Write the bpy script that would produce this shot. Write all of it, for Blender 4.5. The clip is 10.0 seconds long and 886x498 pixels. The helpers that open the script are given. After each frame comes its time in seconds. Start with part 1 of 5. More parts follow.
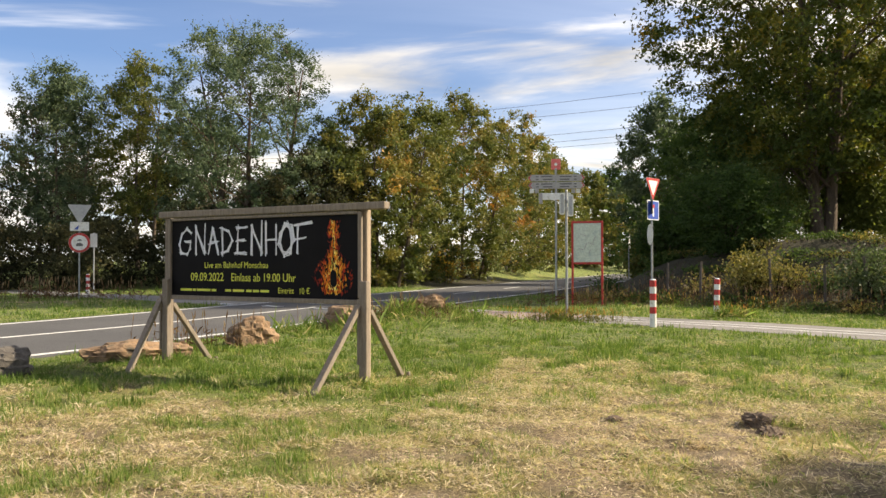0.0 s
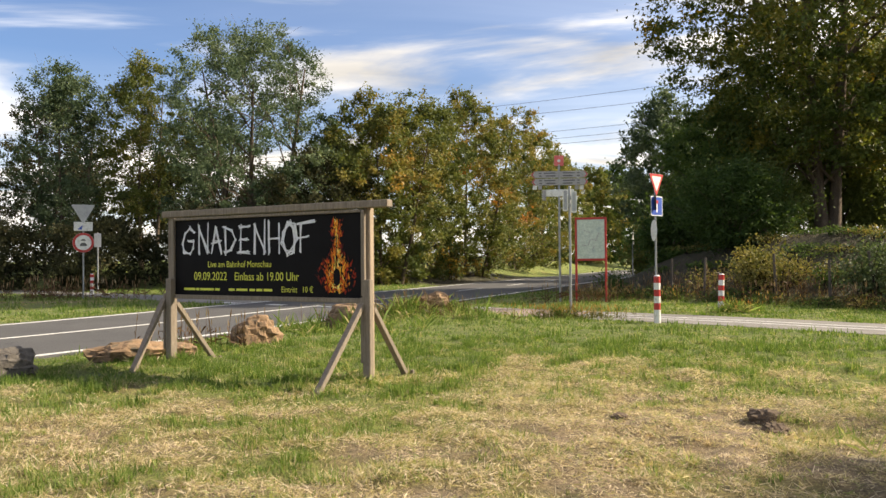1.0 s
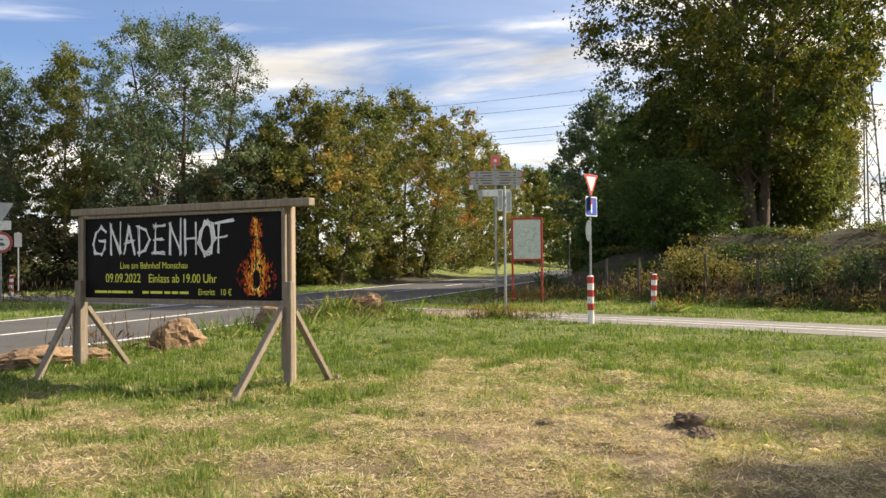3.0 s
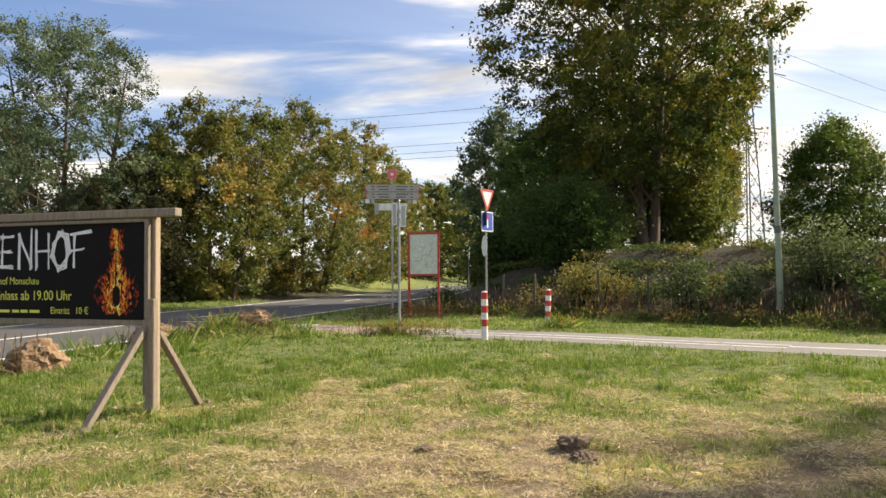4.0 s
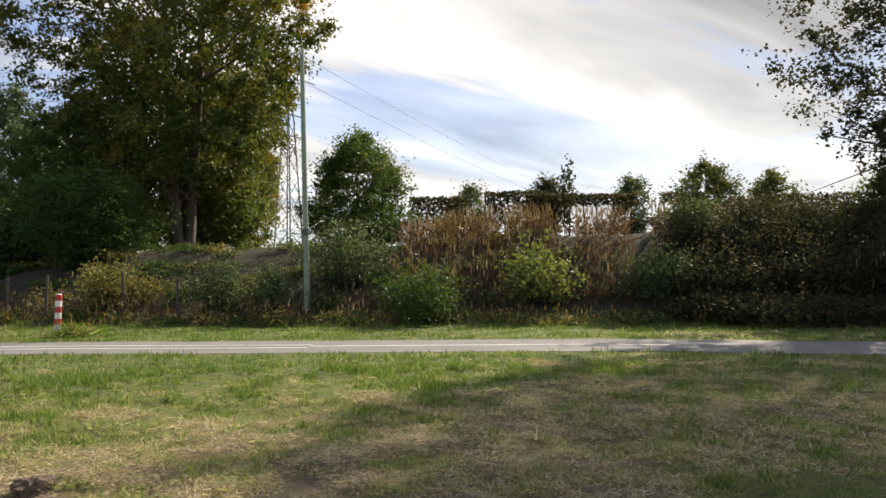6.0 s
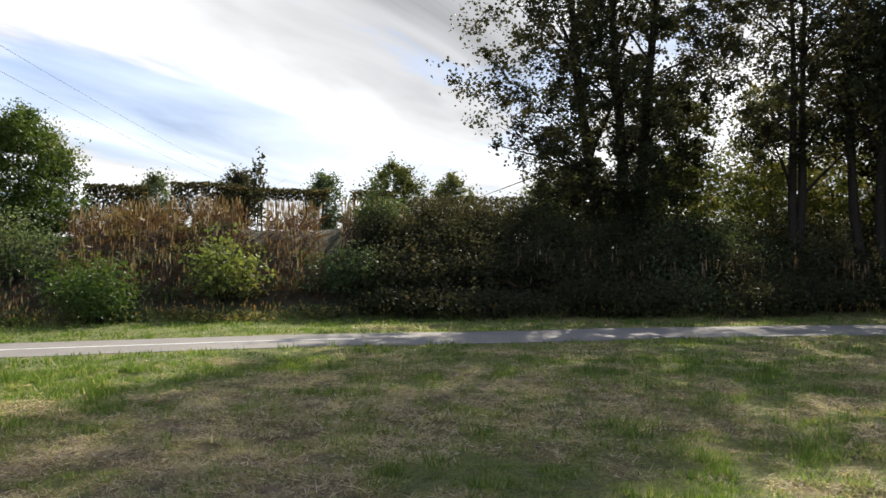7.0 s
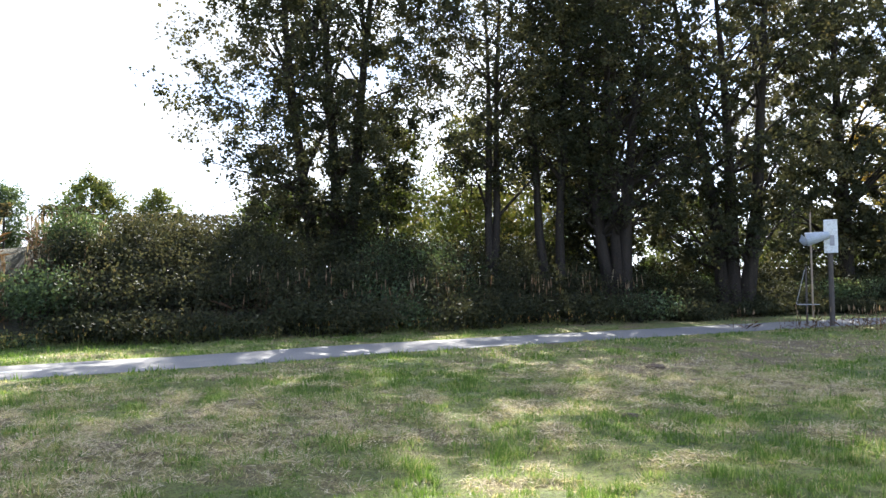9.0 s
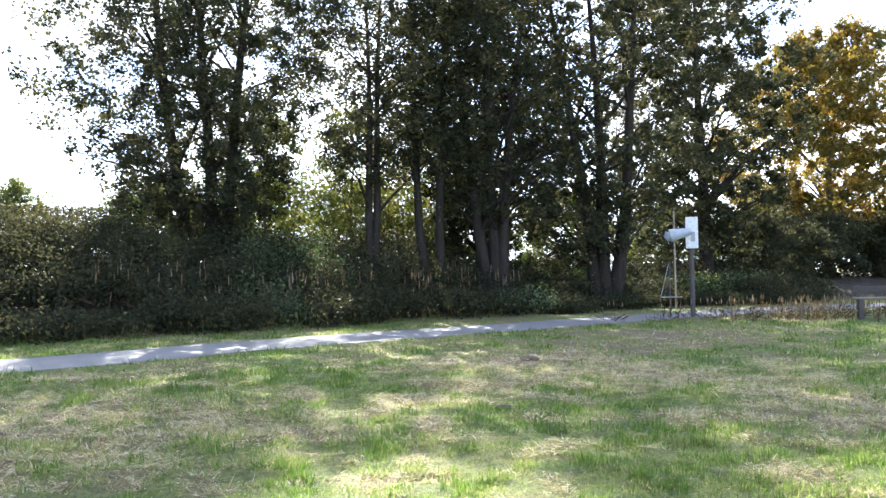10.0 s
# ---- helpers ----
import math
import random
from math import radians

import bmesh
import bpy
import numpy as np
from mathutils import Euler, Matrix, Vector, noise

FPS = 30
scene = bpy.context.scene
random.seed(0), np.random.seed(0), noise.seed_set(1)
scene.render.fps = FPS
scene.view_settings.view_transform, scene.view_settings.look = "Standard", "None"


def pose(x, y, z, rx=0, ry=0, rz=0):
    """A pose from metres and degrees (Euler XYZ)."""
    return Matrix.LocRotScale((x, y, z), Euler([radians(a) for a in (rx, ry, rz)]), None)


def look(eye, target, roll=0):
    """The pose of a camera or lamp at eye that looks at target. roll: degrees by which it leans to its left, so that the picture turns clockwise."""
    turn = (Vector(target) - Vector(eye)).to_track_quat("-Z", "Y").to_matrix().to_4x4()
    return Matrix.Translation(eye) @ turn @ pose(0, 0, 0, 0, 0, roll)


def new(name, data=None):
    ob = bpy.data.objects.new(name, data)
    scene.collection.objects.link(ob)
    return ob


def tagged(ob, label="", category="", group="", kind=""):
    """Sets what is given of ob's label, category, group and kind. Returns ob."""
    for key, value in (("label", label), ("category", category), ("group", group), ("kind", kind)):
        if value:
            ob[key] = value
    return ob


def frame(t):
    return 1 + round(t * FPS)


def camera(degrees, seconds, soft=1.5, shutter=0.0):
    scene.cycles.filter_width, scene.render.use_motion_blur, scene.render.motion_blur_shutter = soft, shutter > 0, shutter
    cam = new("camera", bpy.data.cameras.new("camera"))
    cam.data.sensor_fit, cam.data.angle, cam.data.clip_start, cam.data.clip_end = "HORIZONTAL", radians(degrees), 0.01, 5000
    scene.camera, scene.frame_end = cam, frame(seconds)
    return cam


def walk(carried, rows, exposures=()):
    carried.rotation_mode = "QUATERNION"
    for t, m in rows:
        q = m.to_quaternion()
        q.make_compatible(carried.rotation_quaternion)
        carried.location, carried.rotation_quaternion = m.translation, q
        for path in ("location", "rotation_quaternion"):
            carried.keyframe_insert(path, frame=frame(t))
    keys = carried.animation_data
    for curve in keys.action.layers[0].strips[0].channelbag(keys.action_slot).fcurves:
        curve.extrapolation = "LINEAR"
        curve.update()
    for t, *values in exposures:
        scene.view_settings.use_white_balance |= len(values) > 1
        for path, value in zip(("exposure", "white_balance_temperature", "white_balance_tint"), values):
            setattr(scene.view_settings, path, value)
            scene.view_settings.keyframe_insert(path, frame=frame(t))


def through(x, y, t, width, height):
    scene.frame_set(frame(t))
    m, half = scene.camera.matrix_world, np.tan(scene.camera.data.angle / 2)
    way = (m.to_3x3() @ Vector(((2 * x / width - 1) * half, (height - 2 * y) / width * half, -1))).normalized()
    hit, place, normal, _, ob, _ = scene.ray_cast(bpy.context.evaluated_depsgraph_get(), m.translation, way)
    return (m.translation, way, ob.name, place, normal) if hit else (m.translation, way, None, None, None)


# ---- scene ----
cam = camera(58.5, 10.0, shutter=0.08)
PATH = [
    (0, (0.102, 0.298, 1.386), (0.085, 2.298, 1.42), -0.1),
    (0.5, (0.105, 0.304, 1.391), (0.087, 2.304, 1.422), -0.1),
    (1, (0.106, 0.317, 1.392), (0.08, 2.316, 1.419), -0.5),
    (1.5, (0.106, 0.335, 1.391), (0.105, 2.335, 1.416), -0.6),
    (2, (0.108, 0.394, 1.385), (0.188, 2.393, 1.405), -0.6),
    (3.5, (0.422, 0.795, 1.408), (0.594, 2.787, 1.446), -0.4),
    (4, (0.548, 1.013, 1.409), (0.913, 2.978, 1.47), -0.4),
    (4.5, (0.684, 1.185, 1.399), (1.237, 3.106, 1.461), -0.1),
    (5, (0.889, 1.314, 1.394), (1.572, 3.193, 1.462), 0.8),
    (5.5, (1.068, 1.434, 1.396), (2.027, 3.187, 1.462), 0.1),
    (5.9, (1.182, 1.498, 1.406), (2.482, 3.016, 1.463), -0.3),
    (6, (1.199, 1.503, 1.406), (2.553, 2.974, 1.462), -0.5),
    (7.3, (1.278, 1.42, 1.437), (3.148, 2.127, 1.472), 0.2),
    (7.5, (1.275, 1.416, 1.438), (3.171, 2.052, 1.471), 0.2),
    (8, (1.274, 1.419, 1.438), (3.222, 1.868, 1.479), 0.1),
    (8.5, (1.253, 1.408, 1.436), (3.227, 1.72, 1.5), -0.4),
    (9, (1.228, 1.39, 1.434), (3.219, 1.565, 1.515), -0.8),
    (9.5, (1.224, 1.364, 1.441), (3.222, 1.407, 1.517), -0.9),
    (10, (1.221, 1.343, 1.44), (3.216, 1.22, 1.503), -1.0),
]
EXPOSURES = [(0, 0.98, 7350, 11), (4, 0.98, 7250, 11), (5, 0.82, 7100, 11), (5.5, 0.72, 6950, 11), (6.2, 0.66, 6750, 11), (7.5, 0.92, 6350, 10), (8.5, 1.5, 6100, 10), (9, 1.95, 5850, 10), (10, 2.45, 5700, 10)]
walk(cam, [(t, look(eye, target, roll)) for t, eye, target, roll in PATH], EXPOSURES)

# ---- world and sun ----
SUN_TURN, SUN_RISE = 82.0, 34.0
world = bpy.data.worlds.new("world")
scene.world = world
world.use_nodes = True
wn, wl = world.node_tree.nodes, world.node_tree.links
wn.clear()
w_out = wn.new("ShaderNodeOutputWorld")
w_bg = wn.new("ShaderNodeBackground")
w_sky = wn.new("ShaderNodeTexSky")
w_sky.sky_type, w_sky.sun_disc = "NISHITA", False
w_sky.sun_elevation, w_sky.sun_rotation = radians(SUN_RISE), radians(SUN_TURN)
w_sky.air_density, w_sky.dust_density, w_sky.ozone_density = 1.0, 0.6, 1.6
w_co = wn.new("ShaderNodeTexCoord")
w_sep = wn.new("ShaderNodeSeparateXYZ")
wl.new(w_co.outputs["Generated"], w_sep.inputs[0])


def wmath(op, a, b=0.0, c=0.0):
    n = wn.new("ShaderNodeMath")
    n.operation = op
    for k, v in enumerate((a, b, c)):
        if isinstance(v, (int, float)):
            n.inputs[k].default_value = v
        else:
            wl.new(v, n.inputs[k])
    return n.outputs[0]


w_h = wmath("ADD", wmath("MAXIMUM", w_sep.outputs[2], 0.0), 0.10)
w_plane = wn.new("ShaderNodeCombineXYZ")
wl.new(wmath("DIVIDE", w_sep.outputs[0], w_h), w_plane.inputs[0])
wl.new(wmath("DIVIDE", w_sep.outputs[1], w_h), w_plane.inputs[1])
w_map = wn.new("ShaderNodeMapping")
w_map.inputs["Rotation"].default_value = (0, 0, radians(-12))
w_map.inputs["Scale"].default_value = (0.28, 0.62, 1)
w_map.inputs["Location"].default_value = (0.35, 1.1, 0)
wl.new(w_plane.outputs[0], w_map.inputs[0])
w_noise = wn.new("ShaderNodeTexNoise")
w_noise.inputs["Scale"].default_value, w_noise.inputs["Detail"].default_value = 1.5, 8.0
w_noise.inputs["Roughness"].default_value, w_noise.inputs["Distortion"].default_value = 0.55, 0.6
wl.new(w_map.outputs[0], w_noise.inputs["Vector"])
w_ramp = wn.new("ShaderNodeMapRange")
w_ramp.interpolation_type = "SMOOTHSTEP"
w_ramp.inputs["From Min"].default_value, w_ramp.inputs["From Max"].default_value = 0.445, 0.63
wl.new(w_noise.outputs[0], w_ramp.inputs[0])
# the veil of cloud thickens towards the sun
w_dot = wn.new("ShaderNodeVectorMath")
w_dot.operation = "DOT_PRODUCT"
w_dot.inputs[1].default_value = (math.sin(radians(SUN_TURN)) * math.cos(radians(SUN_RISE)), math.cos(radians(SUN_TURN)) * math.cos(radians(SUN_RISE)), math.sin(radians(SUN_RISE)))
wl.new(w_co.outputs["Generated"], w_dot.inputs[0])
w_near = wmath("POWER", wmath("MAXIMUM", wmath("MULTIPLY_ADD", w_dot.outputs["Value"], 0.5, 0.5), 0.0), 4.0)
w_low = wmath("MULTIPLY", wmath("MAXIMUM", wmath("MULTIPLY_ADD", w_sep.outputs[2], -4.2, 1.0), 0.0), 0.5)
w_cover = wmath("MINIMUM", wmath("ADD", wmath("ADD", w_ramp.outputs[0], w_low), wmath("MULTIPLY", w_near, 0.75)), 0.96)
w_fold = wn.new("ShaderNodeTexNoise")
w_fold.inputs["Scale"].default_value, w_fold.inputs["Detail"].default_value, w_fold.inputs["Distortion"].default_value = 2.2, 6.0, 0.6
wl.new(w_map.outputs[0], w_fold.inputs["Vector"])
w_shade = wmath("MULTIPLY_ADD", w_fold.outputs[0], 2.2, -0.17)
w_glow = wmath("MULTIPLY", w_shade, wmath("MULTIPLY_ADD", w_near, -0.2, 0.97))
w_cloud = wn.new("ShaderNodeVectorMath")
w_cloud.operation = "SCALE"
w_cloud.inputs[0].default_value = (1.0, 0.995, 0.985)
wl.new(w_glow, w_cloud.inputs["Scale"])
w_blue = wn.new("ShaderNodeVectorMath")
w_blue.operation = "MULTIPLY"
w_blue.inputs[1].default_value = (0.060, 0.082, 0.116)
wl.new(w_sky.outputs[0], w_blue.inputs[0])
w_mix = wn.new("ShaderNodeMix")
w_mix.data_type = "RGBA"
wl.new(w_cover, w_mix.inputs[0])
wl.new(w_blue.outputs[0], w_mix.inputs[6])
wl.new(w_cloud.outputs[0], w_mix.inputs[7])
wl.new(w_mix.outputs[2], w_bg.inputs[0])
w_bg.inputs[1].default_value = 0.78
wl.new(w_bg.outputs[0], w_out.inputs[0])

sun = new("sun", bpy.data.lights.new("sun", "SUN"))
sun.data.energy, sun.data.angle, sun.data.color = 5.0, radians(0.6), (1.0, 0.91, 0.76)
sun.matrix_world = look((0, 0, 30), (-30 * math.sin(radians(SUN_TURN)), -30 * math.cos(radians(SUN_TURN)), 30 - 30 * math.tan(radians(SUN_RISE))))

# ---- materials ----


def material(name, rough=0.8, metal=0.0):
    m = bpy.data.materials.new(name)
    m.use_nodes = True
    b = m.node_tree.nodes["Principled BSDF"]
    b.inputs["Roughness"].default_value, b.inputs["Metallic"].default_value = rough, metal
    return m, m.node_tree.nodes, m.node_tree.links, b


def ramp(nodes, links, source, stops):
    r = nodes.new("ShaderNodeValToRGB")
    while len(r.color_ramp.elements) < len(stops):
        r.color_ramp.elements.new(0.5)
    for e, (at, col) in zip(r.color_ramp.elements, stops):
        e.position, e.color = at, (*col, 1)
    links.new(source, r.inputs[0])
    return r.outputs[0]


def tex_noise(nodes, links, scale, detail=4.0, stretch=(1, 1, 1), rough=0.55):
    co, mp, n = nodes.new("ShaderNodeTexCoord"), nodes.new("ShaderNodeMapping"), nodes.new("ShaderNodeTexNoise")
    mp.inputs["Scale"].default_value = stretch
    n.inputs["Scale"].default_value, n.inputs["Detail"].default_value, n.inputs["Roughness"].default_value = scale, detail, rough
    links.new(co.outputs["Object"], mp.inputs[0])
    links.new(mp.outputs[0], n.inputs["Vector"])
    return n.outputs[0]


def blend(nodes, links, fac, a, b, mode="MIX"):
    m = nodes.new("ShaderNodeMix")
    m.data_type, m.blend_type = "RGBA", mode
    for k, v in ((0, fac), (6, a), (7, b)):
        if isinstance(v, (int, float)):
            m.inputs[k].default_value = v
        elif isinstance(v, tuple):
            m.inputs[k].default_value = (*v, 1)
        else:
            links.new(v, m.inputs[k])
    return m.outputs[2]


def bump(nodes, links, b, height, strength, distance):
    n = nodes.new("ShaderNodeBump")
    n.inputs["Strength"].default_value, n.inputs["Distance"].default_value = strength, distance
    links.new(height, n.inputs["Height"])
    links.new(n.outputs[0], b.inputs["Normal"])


def worn(name, a, b_col, scale=6.0, rough=0.7, metal=0.0, stretch=(1, 1, 1), fine=60.0, bump_d=0.002, dirt=None):
    """A surface of two tones with grain at two scales and a fine relief."""
    m, nodes, links, b = material(name, rough, metal)
    broad = tex_noise(nodes, links, scale, 5.0, stretch)
    grain = tex_noise(nodes, links, fine, 3.0, stretch)
    col = ramp(nodes, links, broad, ((0.3, a), (0.7, b_col)))
    col = blend(nodes, links, 0.35, col, ramp(nodes, links, grain, ((0.3, tuple(c * 0.55 for c in a)), (0.7, tuple(min(1, c * 1.25) for c in b_col)))))
    if dirt:
        spots = tex_noise(nodes, links, scale * 2.3, 6.0, (1, 1, 1), 0.7)
        mask = ramp(nodes, links, spots, ((0.52, (0, 0, 0)), (0.68, (1, 1, 1))))
        col = blend(nodes, links, mask, col, dirt)
    links.new(col, b.inputs["Base Color"])
    bump(nodes, links, b, grain, 0.5, bump_d)
    return m


def foliage(name, stops, through=0.35, rough=0.55, glow=(1.2, 1.18, 0.65)):
    """Leaves: the colour of each leaf by its tint, light shining through."""
    m, nodes, links, b = material(name, rough)
    at = nodes.new("ShaderNodeAttribute")
    at.attribute_name = "tint"
    col = ramp(nodes, links, at.outputs["Fac"], stops)
    links.new(col, b.inputs["Base Color"])
    b.inputs["Specular IOR Level"].default_value = 0.2
    tr, mx = nodes.new("ShaderNodeBsdfTranslucent"), nodes.new("ShaderNodeMixShader")
    warm = blend(nodes, links, 1.0, col, glow, "MULTIPLY")
    links.new(warm, tr.inputs[0])
    mx.inputs[0].default_value = through
    links.new(b.outputs[0], mx.inputs[1])
    links.new(tr.outputs[0], mx.inputs[2])
    links.new(mx.outputs[0], nodes["Material Output"].inputs[0])
    return m


GREEN = ((0.0, (0.025, 0.049, 0.014)), (0.45, (0.063, 0.109, 0.028)), (0.8, (0.119, 0.168, 0.042)), (1.0, (0.238, 0.238, 0.063)))
leaf_willow = foliage("leaf_willow", ((0.0, (0.036, 0.058, 0.032)), (0.5, (0.088, 0.128, 0.070)), (0.9, (0.185, 0.225, 0.125)), (1.0, (0.30, 0.29, 0.13))), glow=(1.1, 1.12, 0.8))
leaf_green = foliage("leaf_green", GREEN)
leaf_autumn = foliage("leaf_autumn", ((0.0, (0.048, 0.075, 0.022)), (0.35, (0.125, 0.150, 0.040)), (0.62, (0.25, 0.215, 0.060)), (0.82, (0.44, 0.25, 0.06)), (1.0, (0.58, 0.21, 0.05))), glow=(1.15, 1.08, 0.7))
leaf_maple = foliage("leaf_maple", ((0.0, (0.031, 0.053, 0.014)), (0.4, (0.077, 0.105, 0.025)), (0.7, (0.168, 0.154, 0.031)), (0.88, (0.364, 0.224, 0.035)), (1.0, (0.476, 0.224, 0.028))))
leaf_gold = foliage("leaf_gold", ((0.0, (0.07, 0.075, 0.02)), (0.5, (0.20, 0.15, 0.035)), (0.8, (0.32, 0.19, 0.04)), (1.0, (0.34, 0.13, 0.035))), 0.45)
# leaf tones kept dark to carry the shade of backlit trees and thickets
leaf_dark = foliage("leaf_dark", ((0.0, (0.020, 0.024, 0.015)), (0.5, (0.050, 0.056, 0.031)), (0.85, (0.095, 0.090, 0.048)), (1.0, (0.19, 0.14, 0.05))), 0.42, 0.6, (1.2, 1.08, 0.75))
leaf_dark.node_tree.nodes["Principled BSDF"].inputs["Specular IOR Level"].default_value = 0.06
leaf_lime = foliage("leaf_lime", ((0.0, (0.06, 0.085, 0.025)), (0.5, (0.15, 0.19, 0.055)), (1.0, (0.30, 0.32, 0.11))), 0.4)
leaf_grey = foliage("leaf_grey", ((0.0, (0.032, 0.050, 0.022)), (0.5, (0.085, 0.120, 0.055)), (1.0, (0.25, 0.30, 0.16))))
leaf_brush = foliage("leaf_brush", ((0.0, (0.061, 0.070, 0.021)), (0.4, (0.158, 0.158, 0.044)), (0.75, (0.350, 0.280, 0.096)), (1.0, (0.525, 0.263, 0.088))), 0.3)
stalk_gold = foliage("stalk_gold", ((0.0, (0.05, 0.03, 0.018)), (0.5, (0.15, 0.085, 0.045)), (0.85, (0.24, 0.165, 0.105)), (1.0, (0.44, 0.37, 0.26))), 0.3)
blade_green = foliage("blade_green", ((0.0, (0.10, 0.165, 0.03)), (0.28, (0.25, 0.33, 0.10)), (0.5, (0.38, 0.345, 0.15)), (0.75, (0.59, 0.465, 0.325)), (1.0, (0.80, 0.68, 0.54))), 0.5, glow=(1.12, 1.14, 0.7))

bark = worn("bark", (0.055, 0.043, 0.033), (0.15, 0.118, 0.09), 2.2, 0.95, stretch=(3, 3, 0.6), fine=22, bump_d=0.02)
# bark's recipe at about a third the tone: backlit shade put into the colour
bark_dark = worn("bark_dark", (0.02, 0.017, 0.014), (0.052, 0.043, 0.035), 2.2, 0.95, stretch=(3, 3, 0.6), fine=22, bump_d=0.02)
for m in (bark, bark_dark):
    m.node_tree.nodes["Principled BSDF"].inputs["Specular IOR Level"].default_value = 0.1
wood_grey = worn("wood_grey", (0.13, 0.105, 0.08), (0.27, 0.22, 0.17), 5.0, 0.85, stretch=(8, 8, 0.7), fine=35, bump_d=0.003)
wood_pale = worn("wood_pale", (0.25, 0.19, 0.135), (0.37, 0.29, 0.21), 5.0, 0.8, stretch=(8, 8, 0.7), fine=35, bump_d=0.003)
wood_dark = worn("wood_dark", (0.05, 0.042, 0.036), (0.12, 0.10, 0.085), 5.0, 0.9, stretch=(8, 8, 0.7), fine=35, bump_d=0.003)
panel_black = worn("panel_black", (0.0065, 0.006, 0.0065), (0.012, 0.011, 0.012), 3.0, 0.75, fine=90, bump_d=0.0004)
panel_black.node_tree.nodes["Principled BSDF"].inputs["Specular IOR Level"].default_value = 0.1
print_white = worn("print_white", (0.55, 0.55, 0.60), (0.80, 0.80, 0.84), 9.0, 0.5, fine=70, bump_d=0.0003)
print_yellow = worn("print_yellow", (0.58, 0.60, 0.05), (0.74, 0.74, 0.09), 9.0, 0.5, fine=70, bump_d=0.0003)
steel = worn("steel", (0.24, 0.25, 0.26), (0.40, 0.41, 0.42), 4.0, 0.5, 0.6, fine=50, bump_d=0.0006)
steel_back = worn("steel_back", (0.30, 0.31, 0.32), (0.46, 0.47, 0.48), 4.0, 0.5, 0.35, fine=50, bump_d=0.0006)
paint_white = worn("paint_white", (0.66, 0.66, 0.63), (0.80, 0.80, 0.78), 5.0, 0.45, fine=60, bump_d=0.0006, dirt=(0.45, 0.43, 0.37))
paint_red = worn("paint_red", (0.36, 0.022, 0.022), (0.52, 0.04, 0.035), 5.0, 0.45, fine=60, bump_d=0.0006)
paint_pink = worn("paint_pink", (0.62, 0.10, 0.10), (0.74, 0.17, 0.16), 5.0, 0.45, fine=60, bump_d=0.0006)
paint_blue = worn("paint_blue", (0.02, 0.06, 0.34), (0.035, 0.10, 0.46), 5.0, 0.4, fine=60, bump_d=0.0004)
sign_grey = worn("sign_grey", (0.27, 0.26, 0.27), (0.40, 0.39, 0.39), 5.0, 0.5, fine=60, bump_d=0.0004)
ink_dark = worn("ink_dark", (0.06, 0.06, 0.065), (0.12, 0.12, 0.12), 9.0, 0.5, fine=60, bump_d=0.0003)
map_green = worn("map_green", (0.46, 0.54, 0.46), (0.60, 0.66, 0.58), 2.4, 0.35, fine=16, bump_d=0.0003, dirt=(0.36, 0.44, 0.42))
pole_green = worn("pole_green", (0.17, 0.22, 0.16), (0.30, 0.36, 0.27), 3.0, 0.7, fine=40, bump_d=0.001)
rock_tan = worn("rock_tan", (0.13, 0.08, 0.048), (0.33, 0.215, 0.125), 3.5, 0.95, fine=26, bump_d=0.03, dirt=(0.10, 0.085, 0.06))
rock_dark = worn("rock_dark", (0.05, 0.045, 0.042), (0.13, 0.115, 0.10), 3.5, 0.95, fine=26, bump_d=0.03)
soil = worn("soil", (0.075, 0.052, 0.036), (0.20, 0.145, 0.10), 9.0, 1.0, fine=60, bump_d=0.03)
cable = worn("cable", (0.03, 0.03, 0.032), (0.06, 0.06, 0.06), 4.0, 0.7)
flame = foliage("flame", ((0.0, (0.10, 0.006, 0.004)), (0.35, (0.42, 0.03, 0.006)), (0.65, (0.75, 0.20, 0.012)), (0.88, (0.88, 0.52, 0.04)), (1.0, (0.92, 0.80, 0.25))), 0.02, 0.5)
hood_blue = worn("hood_blue", (0.30, 0.33, 0.37), (0.46, 0.49, 0.53), 4.0, 0.5, fine=50, bump_d=0.0006)

asphalt, an, al, ab = material("asphalt", 0.85)
a_big = tex_noise(an, al, 0.35, 5.0)
a_fine = tex_noise(an, al, 70.0, 3.0)
a_col = ramp(an, al, a_big, ((0.3, (0.058, 0.058, 0.062)), (0.7, (0.10, 0.098, 0.098))))
a_col = blend(an, al, 0.4, a_col, ramp(an, al, a_fine, ((0.3, (0.04, 0.04, 0.04)), (0.75, (0.19, 0.185, 0.18)))))
a_tar = ramp(an, al, tex_noise(an, al, 0.9, 6.0, (1, 1, 1), 0.7), ((0.60, (0, 0, 0)), (0.66, (1, 1, 1))))
a_col = blend(an, al, blend(an, al, 0.5, (0, 0, 0), a_tar), a_col, (0.045, 0.045, 0.047))
al.new(a_col, ab.inputs["Base Color"])
bump(an, al, ab, a_fine, 0.6, 0.006)
ab.inputs["Specular IOR Level"].default_value = 0.2

pathway, pn, pl, pb = material("pathway", 0.9)
p_big = tex_noise(pn, pl, 0.6, 5.0)
p_fine = tex_noise(pn, pl, 60.0, 3.0)
p_col = ramp(pn, pl, p_big, ((0.3, (0.15, 0.14, 0.13)), (0.7, (0.235, 0.22, 0.205))))
p_col = blend(pn, pl, 0.4, p_col, ramp(pn, pl, p_fine, ((0.3, (0.09, 0.085, 0.08)), (0.75, (0.33, 0.315, 0.30)))))
pl.new(p_col, pb.inputs["Base Color"])
bump(pn, pl, pb, p_fine, 0.6, 0.006)
crossing_red = worn("crossing_red", (0.20, 0.135, 0.115), (0.34, 0.25, 0.22), 2.0, 0.85, fine=50, bump_d=0.003, dirt=(0.19, 0.18, 0.17))
